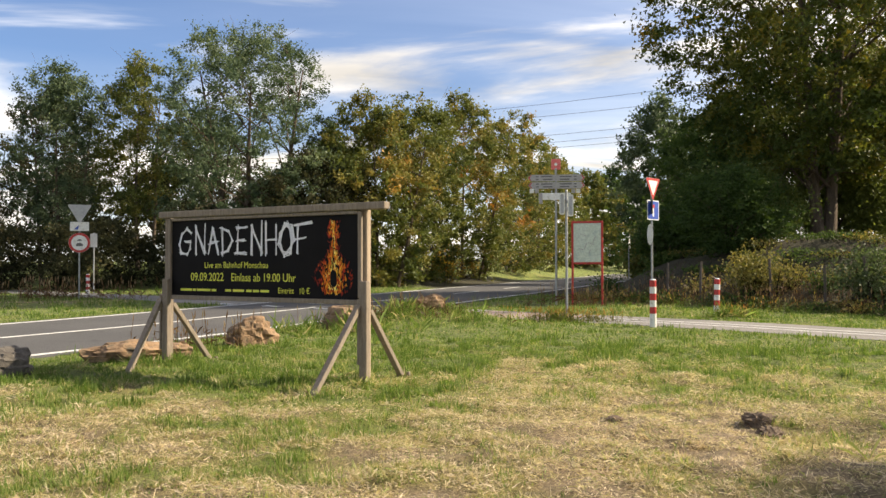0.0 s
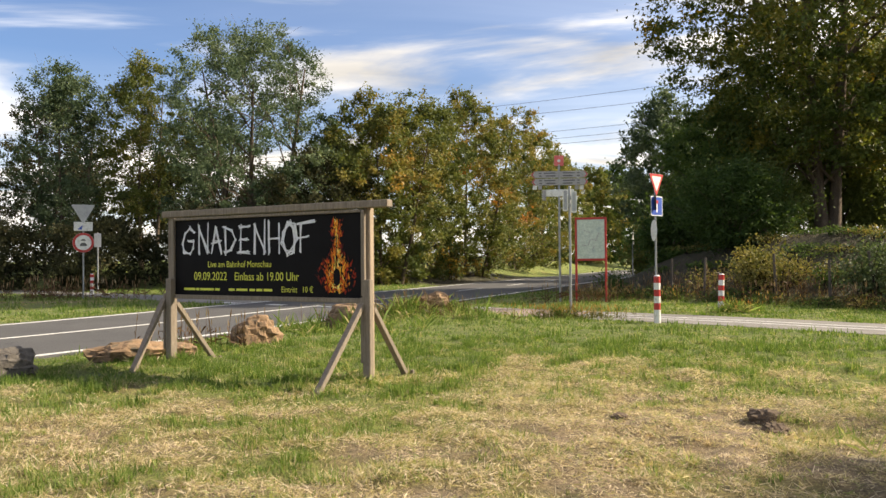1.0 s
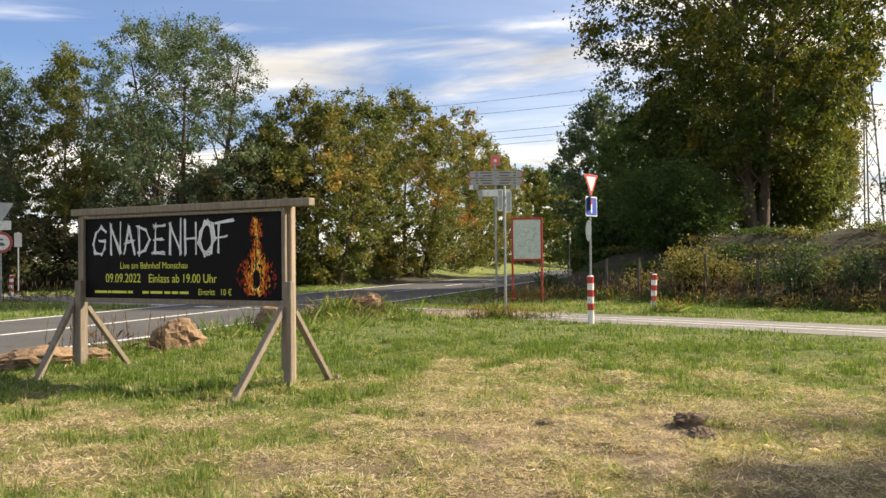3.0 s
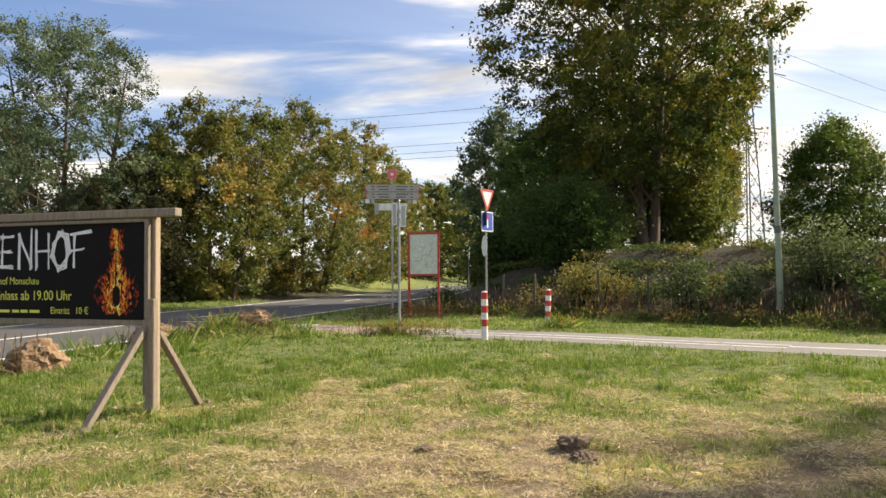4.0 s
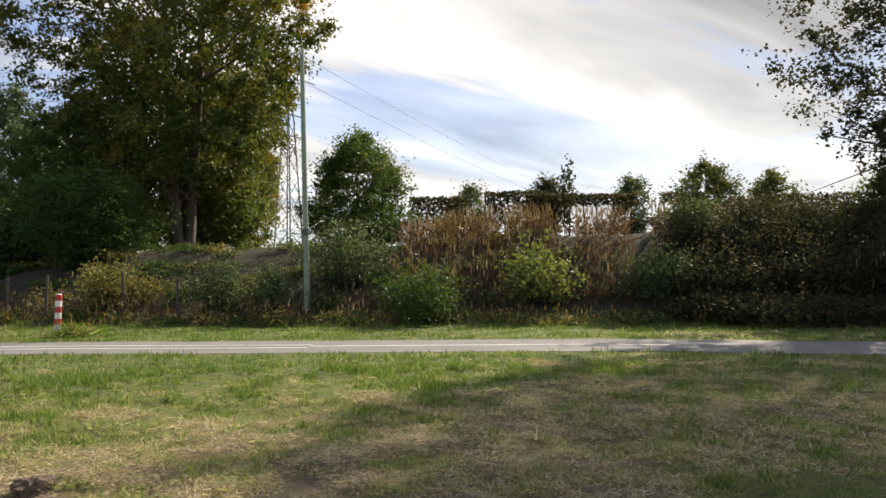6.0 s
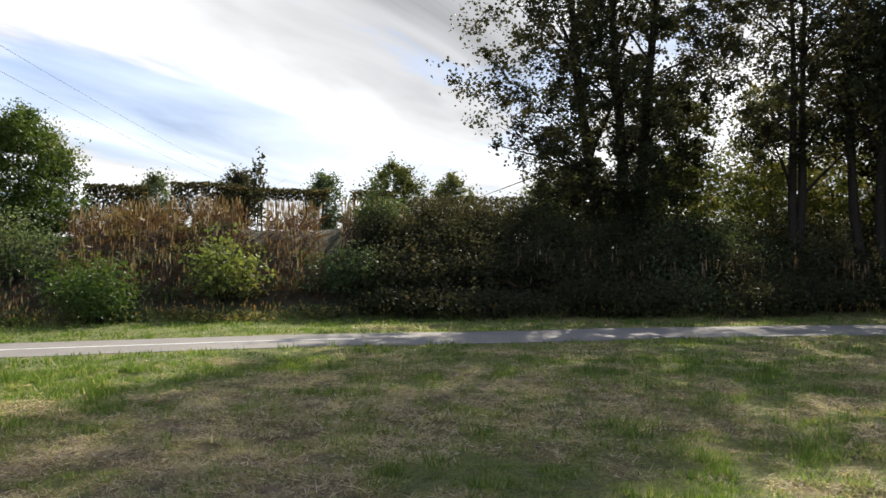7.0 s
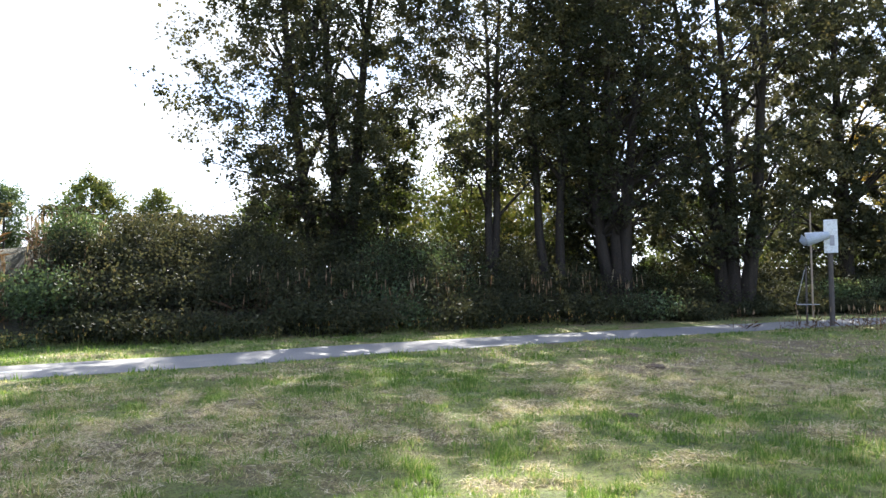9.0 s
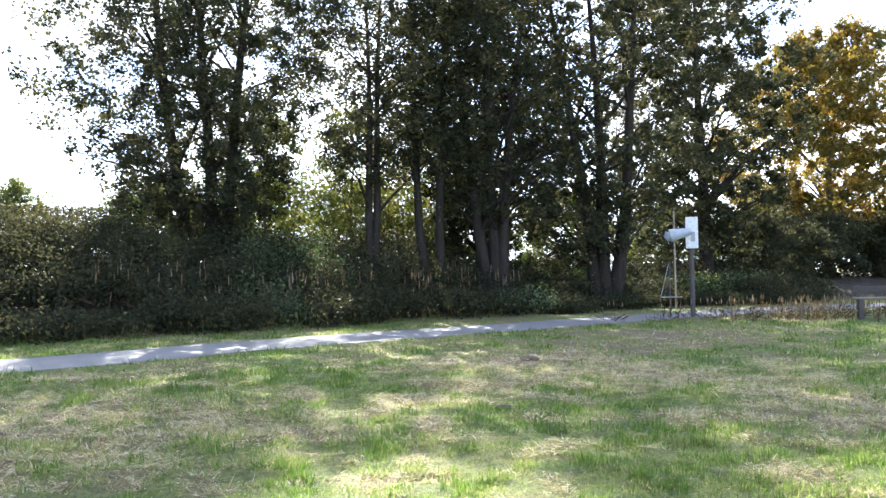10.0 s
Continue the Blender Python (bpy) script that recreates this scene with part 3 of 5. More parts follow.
def tree(name, label, x, y, height, base, rx, leaf, seed, ry=None, clusters=220, per=90, size=0.2, spread=0.75, trunks=((0, 0, 0),), girth=0.22, limbs=40, full=0.35, lean=0.0, wood=None, group="", tone=(0.0, 1.0), warm=None, foot=0.0, reach=99.0, waist=0.42):
    rng = np.random.default_rng(seed)
    clusters, spread, size = int(clusters * (1.55 if math.hypot(x, y) > 32 else 1.8)), spread * 0.88, size * 1.08
    z0 = ground_at(x, y) + foot
    ob = thing(name, x, y, z0, 0, label, "tree", group)
    ry = ry or rx
    c = crown_clusters(rng, clusters, base, height, rx, ry, lean, full, waist)
    c = c[c[:, 0] < reach + 0.5 * np.sin(1.7 * c[:, 2])]
    # no leaf cluster hangs far out on its own
    apart = np.sort(((c[:, None, :] - c[None, :, :]) ** 2).sum(-1), 1)[:, 4] ** 0.5
    c = c[apart < max(1.2, 2.0 * float(np.median(apart)))]
    clusters = len(c)
    lines = []
    stems = []
    for tx, ty, tl, *ts in trunks:
        h = height * rng.uniform(0.78, 0.9)
        w = rng.uniform(-1, 1, 4)
        stem = []
        for s in np.linspace(0, 1, 9):
            p = (tx + tl * s * height * 0.12 + 0.10 * math.sin(3 * s + w[0] * 3) * min(1, 4 * s) + lean * s * 0.5, ty + (ts[0] if ts else 0.0) * s * height * 0.12 + 0.14 * math.sin(4 * s + w[1] * 3) * min(1, 4 * s), -0.3 + (h + 0.3) * s)
            stem.append((p, girth * (1.0 - 0.86 * s) * (1 + 0.25 * max(0, 0.1 - s) / 0.1)))
        lines.append(stem)
        stems.append(stem)
    pick = rng.choice(len(c), min(limbs, len(c)), replace=False)
    for k in pick:
        stem = stems[int(rng.integers(len(stems)))]
        tip = c[k]
        zs = tip[2] - np.hypot(tip[0], tip[1]) * rng.uniform(0.5, 0.95)
        zs = np.clip(zs, base * 0.6, stem[-2][0][2])
        j = min(range(len(stem)), key=lambda i: abs(stem[i][0][2] - zs))
        a, r0 = np.array(stem[j][0]), min(0.085, stem[j][1] * rng.uniform(0.32, 0.55))
        mid = a * 0.5 + tip * 0.5 + np.array((0, 0, 0.10 * np.linalg.norm(tip - a))) + rng.normal(size=3) * 0.12
        lines.append([(a, r0), (a * 0.72 + mid * 0.28 + rng.normal(size=3) * 0.05, r0 * 0.85), (mid, r0 * 0.55), (tip, max(0.008, r0 * 0.16))])
        for q in range(2):
            far = tip + rng.normal(size=3) * spread * 0.9
            lines.append([(mid, r0 * 0.35), (mid * 0.5 + far * 0.5 + rng.normal(size=3) * 0.1, r0 * 0.22), (far, 0.006)])
    v, f = tubes(lines, 5 if math.hypot(x, y) > 40 else 6)
    trunk = new("trunk", mesh_of("trunk", v, f, wood or bark, smooth=True))
    trunk.parent = ob
    far = math.hypot(x, y) > 32
    m = rng.poisson(per * (0.72 if far else 0.80), clusters) + 4
    own = np.repeat(np.arange(clusters), m)
    wide = spread * rng.uniform(0.6, 1.5, clusters)
    # each cluster is a spray of four leafy twigs that point outwards
    way = c - np.array((lean * 0.5, 0, base + 0.35 * (height - base)))
    way = way / (np.linalg.norm(way, axis=1)[:, None] + 1e-6)
    twig = way[:, None, :] * 0.42 + rng.normal(size=(clusters, 4, 3)) * 0.48
    leafy = twig[own, rng.integers(0, 4, len(own))] * rng.uniform(-0.35, 1.0, len(own))[:, None]
    p = c[own] + (leafy + rng.normal(size=(len(own), 3)) * 0.21) * wide[own][:, None] * np.array((1, 1, 0.8))
    hue = rng.beta(2.2, 2.6, clusters) + 0.10 * (c[:, 2] - base) / (height - base) - 0.05
    if warm is not None:
        for wx, wz, wr, wk in warm:
            hue = hue + wk * np.exp(-((c[:, 0] - wx) ** 2 + (c[:, 2] - wz) ** 2) / wr ** 2)
    tint = np.clip(tone[0] + (tone[1] - tone[0]) * (hue[own] * 0.75 + rng.uniform(0, 0.25, len(own))), 0, 1)
    v, f = leaf_tris(rng, p, size * 0.76) if far else leaf_quads(rng, p, size * 0.64)
    crown = new("crown", mesh_of("crown", v, f, leaf, tint))
    crown.parent = ob
    return ob


def shrub(name, label, x, y, height, rx, leaf, seed, ry=None, n=1800, size=0.10, stems=9, tone=(0.0, 1.0), group="", spiky=0.0, foot=0.0, far=False):
    """A bush: thin stems from one foot and leaves along them."""
    rng = np.random.default_rng(seed)
    ob = thing(name, x, y, ground_at(x, y) - 0.05 + foot, 0, label, "shrub", group)
    ry = ry or rx
    lines, pts = [], []
    for k in range(stems):
        g, h = rng.uniform(0, 2 * math.pi), height * rng.uniform(0.55, 1.0)
        r = rng.uniform(0.15, 1.0) ** 0.6
        tip = np.array((rx * r * math.cos(g) * 0.9, ry * r * math.sin(g) * 0.9, h * (1 - 0.35 * r * r)))
        foot_p = np.array((tip[0] * 0.25, tip[1] * 0.25, 0.0))
        mid = foot_p * 0.45 + tip * 0.55 + np.array((0, 0, 0.12 * h))
        lines.append([(foot_p, 0.012), (mid, 0.009), (tip, 0.004)])
        pts.append((foot_p, mid, tip))
    v, f = tubes(lines, 5)
    stem = new("branchwork", mesh_of("branchwork", v, f, bark_dark))
    tagged(stem, kind="stuff").parent = ob
    own = rng.integers(0, stems, n)
    s = rng.uniform(0.22, 1.05, n)[:, None]
    q = np.array(pts)[own]
    p = q[:, 0] * (1 - s) ** 2 + 2 * q[:, 1] * s * (1 - s) + q[:, 2] * s * s
    p = p + rng.normal(size=(n, 3)) * np.array((rx * 0.30, ry * 0.30, height * 0.10)) * (1 - spiky)
    p[:, 2] = np.maximum(p[:, 2], 0.03)
    tint = np.clip(tone[0] + (tone[1] - tone[0]) * (rng.beta(2, 2.4, stems)[own] * 0.7 + rng.uniform(0, 0.3, n)), 0, 1)
    v, f = leaf_tris(rng, p, size) if far else leaf_quads(rng, p, size)
    leaves = new("foliage", mesh_of("foliage", v, f, leaf, tint))
    leaves.parent = ob
    return ob


# beyond the road: willow, alders and a broad autumn thicket
tree("willow", "tall grey-green willow with an airy rounded crown", -11.2, 45.0, 14.0, 1.6, 6.0, leaf_willow, 11, clusters=400, waist=0.5, per=150, size=0.17, spread=0.85, trunks=((0, 0, 0), (-0.9, 0.2, -1.2), (0.9, -0.2, 1.3)), girth=0.26, limbs=70, full=0.25)
tree("alder", "slender green alder with thin upright stems", -22.6, 46.0, 12.3, 3.0, 2.7, leaf_willow, 12, clusters=200, per=130, size=0.17, trunks=((0, 0, 0), (0.8, 0.3, 0.6), (-0.9, 0, -0.6)), girth=0.14, limbs=34, full=0.2, group="alders behind the road")
tree("alder", "slender green alder with yellowing top leaves", -18.6, 47.5, 12.0, 3.0, 2.6, leaf_autumn, 13, clusters=190, per=130, size=0.17, trunks=((0, 0, 0), (0.7, 0.2, 0.5)), girth=0.14, limbs=34, full=0.2, tone=(0.0, 0.75), group="alders behind the road")
tree("alder", "low dark green alder at the edge of the wood", -28.5, 45.0, 8.6, 1.6, 3.2, leaf_dark, 14, clusters=190, per=75, size=0.22, girth=0.14, limbs=30, full=0.2, group="alders behind the road")
tree("alder", "low dark green alder at the edge of the wood", -26.5, 53.0, 11.0, 1.6, 3.4, leaf_dark, 15, clusters=160, per=75, size=0.24, girth=0.14, limbs=30, full=0.2, group="alders behind the road")
tree("alder", "dark green alder behind the willow", -16.5, 54.0, 9.5, 1.0, 4.4, leaf_dark, 16, clusters=200, per=80, size=0.25, girth=0.14, limbs=30, full=0.2, group="alders behind the road")
tree("hazel", "broad hazel thicket turning from green to ochre", -4.2, 46.0, 10.2, 0.0, 4.3, leaf_autumn, 17, ry=3.2, clusters=330, per=105, size=0.22, girth=0.14, limbs=44, full=0.3, trunks=((0, 0, 0), (-1, 0, -1.5), (1.2, 0, 1.5)), tone=(0.0, 0.8), warm=((1.6, 6.4, 1.5, 0.4), (-1.6, 4.0, 1.1, 0.35)), group="thicket beyond the road")
tree("hazel", "broad hazel thicket with orange autumn leaves", 1.0, 56.0, 12.0, 0.0, 4.7, leaf_autumn, 18, ry=3.0, clusters=310, per=105, size=0.22, girth=0.14, limbs=44, full=0.3, trunks=((0, 0, 0), (-1, 0, -1.5), (1.2, 0, 1.5)), tone=(0.0, 0.8), warm=((0.2, 7.6, 1.5, 0.55), (2.2, 5.4, 1.0, 0.55)), group="thicket beyond the road")
tree("hazel", "hazel thicket with yellow-green leaves", 5.2, 68.0, 12.8, 0.0, 4.8, leaf_autumn, 19, clusters=240, per=95, size=0.24, girth=0.14, limbs=34, full=0.3, tone=(0.0, 0.85), warm=((-1.6, 7.2, 1.9, 0.45), (0.8, 4.2, 1.4, 0.45)), group="thicket beyond the road")
tree("hazel", "yellow-green thicket beside the far bend of the road", 9.0, 79.0, 12.6, 0.0, 4.4, leaf_autumn, 20, clusters=190, per=90, size=0.27, girth=0.14, limbs=30, full=0.3, tone=(0.1, 0.8), group="thicket beyond the road")
tree("hazel", "low dark hazel under the willow", -7.4, 43.6, 7.0, 0.0, 3.2, leaf_dark, 21, clusters=170, per=90, size=0.22, girth=0.1, limbs=26, full=0.3, group="thicket beyond the road")
tree("hazel", "low dark hazel under the willow", -13.0, 42.4, 3.8, 0.1, 2.8, leaf_dark, 22, clusters=140, per=90, size=0.2, girth=0.08, limbs=22, full=0.3, group="thicket beyond the road")
tree("hazel", "low dark hazel at the wood's edge", -18.4, 41.8, 3.4, 0.1, 3.0, leaf_dark, 23, clusters=140, per=90, size=0.2, girth=0.08, limbs=22, full=0.3, group="thicket beyond the road")
tree("hazel", "low dark hazel at the wood's edge", -24.0, 41.2, 3.4, 0.1, 3.0, leaf_dark, 24, clusters=140, per=90, size=0.2, girth=0.08, limbs=22, full=0.3, group="thicket beyond the road")
tree("ash_tree", "young green ash standing behind the road signs", 13.2, 50.0, 10.6, 1.4, 3.0, leaf_willow, 25, clusters=220, per=85, size=0.24, girth=0.16, limbs=36, full=0.25)
tree("ash_tree", "far green ash beside the bend of the road", 19.5, 61.0, 10.5, 1.0, 4.0, leaf_green, 26, clusters=170, per=85, size=0.27, girth=0.16, limbs=30, full=0.25)
# on the bank
tree("maple", "great maple with forked trunk and browning crown", 15.7, 33.4, 22.5, 3.0, 6.9, leaf_maple, 31, clusters=1450, per=125, size=0.21, spread=0.85, trunks=((-0.2, 0, -0.5), (0.25, 0.1, 0.35)), girth=0.25, waist=0.4, limbs=90, full=0.25, tone=(0.12, 0.95), warm=((4.4, 11.0, 2.6, 0.34), (-1.5, 5.0, 3.0, -0.16)), reach=4.7)
tree("elder", "dark green elder filling the bank below the maple", 12.4, 36.8, 6.4, 0.1, 2.8, leaf_green, 32, clusters=230, per=95, size=0.2, girth=0.1, limbs=30, full=0.3, group="elders on the bank")
tree("elder", "low shaded elder on the slope", 10.6, 29.8, 2.8, 0.1, 2.0, leaf_green, 33, clusters=150, per=90, size=0.16, girth=0.07, limbs=26, full=0.3, tone=(0.0, 0.7), group="elders on the bank")
tree("elder", "bright green elder beside the maple's foot", 12.5, 32.0, 2.7, 0.1, 1.5, leaf_lime, 34, clusters=110, per=85, size=0.15, girth=0.07, limbs=22, full=0.3, tone=(0.0, 0.6), group="elders on the bank")
tree("hornbeam", "yellow-green hornbeam lit from behind", 19.8, 38.2, 8.8, 0.6, 2.7, leaf_lime, 35, clusters=320, per=130, size=0.18, girth=0.12, limbs=36, full=0.25, tone=(0.25, 0.85), warm=((0.3, 5.0, 1.0, 0.3),), group="hornbeams behind the bank")
tree("hornbeam", "yellow-green hornbeam lit from behind", 22.6, 41.0, 9.6, 0.6, 2.2, leaf_autumn, 36, clusters=240, per=130, size=0.19, girth=0.12, limbs=30, full=0.25, tone=(0.15, 0.75), group="hornbeams behind the bank")
tree("hornbeam", "yellow-green hornbeam close behind the maple", 17.9, 38.2, 8.0, 0.2, 2.9, leaf_lime, 38, clusters=300, per=120, size=0.18, girth=0.12, limbs=30, full=0.25, tone=(0.2, 0.8), group="hornbeams behind the bank")
tree("round_tree", "round dark green tree with a yellowing rim", 25.2, 33.8, 5.7, 0.2, 2.75, leaf_green, 37, clusters=300, per=115, size=0.17, girth=0.12, limbs=36, full=0.3, tone=(0.1, 1.0), warm=((1.6, 5.0, 1.2, 0.5),))
# the row of tall trees beside the path; their backlit darkness is in leaf and bark colours
tree("lime_tree", "tall lime tree with three trunks, coloured dark as backlit", 27.6, 7.6, 15.4, 1.4, 5.1, leaf_dark, 41, ry=4.3, clusters=500, per=104, size=0.19, spread=0.75, trunks=((0.15, 0.40, -0.3, 0.75), (0.1, -0.2, 0.0, 0.15), (0.1, -0.55, 0.3, -0.75)), girth=0.24, waist=0.28, limbs=110, full=0.2, wood=bark_dark, lean=0.0, group="tall trees beside the path")
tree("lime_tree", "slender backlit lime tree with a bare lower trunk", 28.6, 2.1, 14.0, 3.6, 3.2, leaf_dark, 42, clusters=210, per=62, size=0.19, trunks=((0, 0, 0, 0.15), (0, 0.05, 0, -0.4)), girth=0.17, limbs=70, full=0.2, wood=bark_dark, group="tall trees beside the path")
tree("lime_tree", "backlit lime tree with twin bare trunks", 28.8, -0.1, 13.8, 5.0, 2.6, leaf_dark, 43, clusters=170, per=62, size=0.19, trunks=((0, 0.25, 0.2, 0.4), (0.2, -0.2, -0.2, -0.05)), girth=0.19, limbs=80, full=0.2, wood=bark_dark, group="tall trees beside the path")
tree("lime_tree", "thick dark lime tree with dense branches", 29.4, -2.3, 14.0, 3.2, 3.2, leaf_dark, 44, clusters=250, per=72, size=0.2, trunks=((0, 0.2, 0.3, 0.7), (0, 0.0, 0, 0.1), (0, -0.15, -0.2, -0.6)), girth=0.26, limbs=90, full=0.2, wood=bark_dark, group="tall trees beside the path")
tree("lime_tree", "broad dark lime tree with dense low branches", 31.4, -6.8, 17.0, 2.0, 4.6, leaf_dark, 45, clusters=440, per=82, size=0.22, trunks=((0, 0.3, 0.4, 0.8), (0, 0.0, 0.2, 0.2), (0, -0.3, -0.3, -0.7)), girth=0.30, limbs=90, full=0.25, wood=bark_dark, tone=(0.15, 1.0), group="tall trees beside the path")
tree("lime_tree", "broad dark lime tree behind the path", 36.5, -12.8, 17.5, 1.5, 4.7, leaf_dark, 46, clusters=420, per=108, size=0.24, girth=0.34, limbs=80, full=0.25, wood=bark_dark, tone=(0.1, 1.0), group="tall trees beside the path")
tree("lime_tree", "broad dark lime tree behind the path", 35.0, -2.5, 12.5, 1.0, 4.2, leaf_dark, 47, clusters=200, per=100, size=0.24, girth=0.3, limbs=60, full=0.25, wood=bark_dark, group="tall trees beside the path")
tree("beech", "golden autumn beech glowing in the sun", 43.8, -22.8, 13.2, 1.4, 5.0, leaf_gold, 48, clusters=440, per=125, size=0.27, girth=0.3, limbs=60, full=0.3, group="autumn beeches")
tree("beech", "low reddish beech beyond the path", 39.0, -28.5, 7.0, 0.6, 3.0, leaf_gold, 49, clusters=170, per=110, size=0.25, girth=0.2, limbs=30, full=0.3, tone=(0.4, 1.0), group="autumn beeches")
tree("birch", "small yellow-green birch behind the tall trees", 32.0, 6.4, 6.0, 0.8, 1.9, leaf_autumn, 51, clusters=130, per=75, size=0.17, girth=0.08, limbs=30, full=0.25, tone=(0, 0.6), group="birches behind the trees")
tree("birch", "small yellow-green birch behind the tall trees", 34.0, 3.0, 6.4, 0.6, 2.2, leaf_autumn, 52, clusters=130, per=75, size=0.17, girth=0.08, limbs=30, full=0.25, tone=(0.1, 0.7), group="birches behind the trees")
tree("birch", "small yellow-green birch behind the tall trees", 36.0, -0.5, 5.6, 0.5, 2.4, leaf_autumn, 53, clusters=120, per=75, size=0.18, girth=0.08, limbs=30, full=0.25, tone=(0.1, 0.7), group="birches behind the trees")
tree("field_tree", "far round field tree above the hedge", 49.3, 28.0, 5.6, 1.0, 2.1, leaf_autumn, 54, clusters=140, per=70, size=0.22, girth=0.12, limbs=24, full=0.3, tone=(0, 0.6), group="far field trees")
tree("field_tree", "far round field tree above the hedge", 52.0, 25.0, 5.2, 1.0, 1.7, leaf_autumn, 55, clusters=90, per=70, size=0.22, girth=0.12, limbs=20, full=0.3, tone=(0, 0.6), group="far field trees")
tree("field_tree", "small dark field tree behind the hedge", 39.6, 33.5, 4.3, 0.8, 1.2, leaf_dark, 56, clusters=110, per=70, size=0.18, girth=0.1, limbs=20, full=0.3, group="far field trees")
tree("field_tree", "small pale field tree behind the hedge", 42.5, 29.2, 4.2, 0.8, 1.1, leaf_grey, 57, clusters=90, per=65, size=0.18, girth=0.1, limbs=20, full=0.3, group="far field trees")
tree("field_tree", "small pale field tree behind the hedge", 36.0, 36.8, 3.9, 0.8, 1.2, leaf_grey, 58, clusters=90, per=65, size=0.18, girth=0.1, limbs=20, full=0.3, group="far field trees")

for k, (x, y, h, r, tone) in enumerate(((35.5, 11.5, 3.4, 2.4, 0.7), (37.0, 7.0, 3.8, 2.6, 0.9), (38.0, 2.5, 4.0, 2.6, 0.9), (38.5, -2.0, 4.2, 2.6, 0.9), (39.5, -7.0, 3.8, 2.6, 0.8), (41.5, -13.0, 3.6, 2.8, 0.6), (44.0, -19.0, 3.4, 2.8, 0.5), (41.0, -26.0, 3.2, 2.6, 0.5), (38.0, -32.0, 3.6, 3.0, 0.6), (46.0, -31.0, 4.6, 3.4, 0.8))):
    tree("hazel", "yellow-green hazel glimpsed between the trunks", x, y, h, 0.0, r, leaf_autumn, 200 + k, clusters=110, per=95, size=0.2, girth=0.05, limbs=16, full=0.3, tone=(0.0, tone * 0.65), group="hazels behind the trees")
for k, (x, y, h, r) in enumerate(((16.8, 58.0, 6.5, 2.6), (13.5, 53.0, 3.2, 1.8), (20.5, 70.0, 8.0, 3.2), (33.5, 100.0, 12.0, 5.5), (7.5, 88.0, 10.0, 4.0), (11.4, 41.5, 3.0, 1.6), (11.8, 46.5, 2.8, 1.6), (9.6, 34.8, 2.2, 1.3), (16.0, 45.0, 4.5, 2.2), (17.6, 101.0, 11.5, 4.6), (22.5, 111.0, 12.5, 5.2), (28.0, 124.0, 13.0, 5.6), (12.5, 93.0, 11.5, 4.4), (18.6, 64.0, 7.0, 2.5), (16.0, 54.5, 4.6, 2.2), (14.2, 49.5, 3.4, 1.8))):
    tree("hazel", "green hazel beside the bend of the road", x, y, h, 0.0, r, leaf_green if k % 3 else leaf_autumn, 230 + k, clusters=int(45 * r), per=70, size=0.22 if y < 90 else 0.4, girth=0.06, limbs=16, full=0.3, tone=(0.0, 0.8), group="hazels at the bend")

tree("hazel", "olive-green hazel closing the thicket beyond the road", -1.9, 50.5, 10.8, 0.0, 4.0, leaf_autumn, 260, clusters=230, per=100, size=0.22, girth=0.12, limbs=30, full=0.3, tone=(0.0, 0.62), group="thicket beyond the road")
tree("hazel", "olive-green hazel between willow and thicket", -7.0, 47.0, 8.6, 0.0, 3.0, leaf_autumn, 261, clusters=170, per=95, size=0.22, girth=0.12, limbs=30, full=0.3, tone=(0.0, 0.5), group="thicket beyond the road")

for k, (x, y) in enumerate(((37.5, -16.5), (40.0, -20.0), (40.5, -24.0), (38.5, -28.5), (36.0, -34.0), (45.0, -28.0), (48.0, -21.0))):
    tree("hazel", "low dark hazel beyond the path", x, y, 2.9, 0.0, 2.5, leaf_dark, 280 + k, clusters=90, per=110, size=0.2, girth=0.05, limbs=14, full=0.3, group="hazels behind the trees")
shrub("bush", "red-leaved bush at the edge of the thicket", 0.0, 50.2, 2.8, 1.0, leaf_gold, 295, n=420, size=0.16, stems=14, tone=(0.3, 0.9))
for k, (x, y, h, r) in enumerate(((-20.5, 58.0, 6.5, 4.6), (-27.5, 59.0, 7.0, 4.6), (-34.0, 52.0, 6.5, 4.2), (-13.5, 59.0, 6.0, 4.4), (-32.0, 44.0, 4.0, 3.2))):
    tree("hazel", "dark hazel deep in the wood", x, y, h, 0.0, r, leaf_dark, 310 + k, clusters=140, per=100, size=0.26, girth=0.06, limbs=14, full=0.3, group="thicket beyond the road")

# ---- the scrub on the bank ----
shrub("bush", "round dark green bush at the foot of the bank", 14.6, 16.9, 1.75, 0.95, leaf_green, 61, n=4200, size=0.085, stems=26, tone=(0.1, 0.8))
shrub("bush", "bright lime-green young maple bush", 17.7, 15.6, 2.0, 0.95, leaf_lime, 62, n=1300, size=0.13, stems=20, tone=(0.1, 1.0))
shrub("bush", "grey-green leafy bush beside the utility pole", 14.8, 20.4, 2.2, 1.2, leaf_grey, 63, n=4600, size=0.085, stems=34)
shrub("bush", "tall grey-green bush below the maple", 12.6, 21.0, 1.4, 0.6, leaf_grey, 64, n=1500, size=0.085, stems=22)
shrub("bush", "dark leafy bush with yellowing tips", 11.3, 21.9, 2.0, 0.8, leaf_grey, 65, n=2600, size=0.09, stems=24, tone=(0.0, 0.8))
shrub("bush", "yellow-green bramble in the old fence", 9.5, 25.2, 1.6, 1.0, leaf_brush, 66, n=2000, size=0.10, stems=26, tone=(0.1, 0.8))
shrub("bush", "grey-green willow bush on the mound", 22.3, 13.6, 2.2, 0.7, leaf_grey, 67, n=2400, size=0.09, stems=22, tone=(0.0, 0.8))
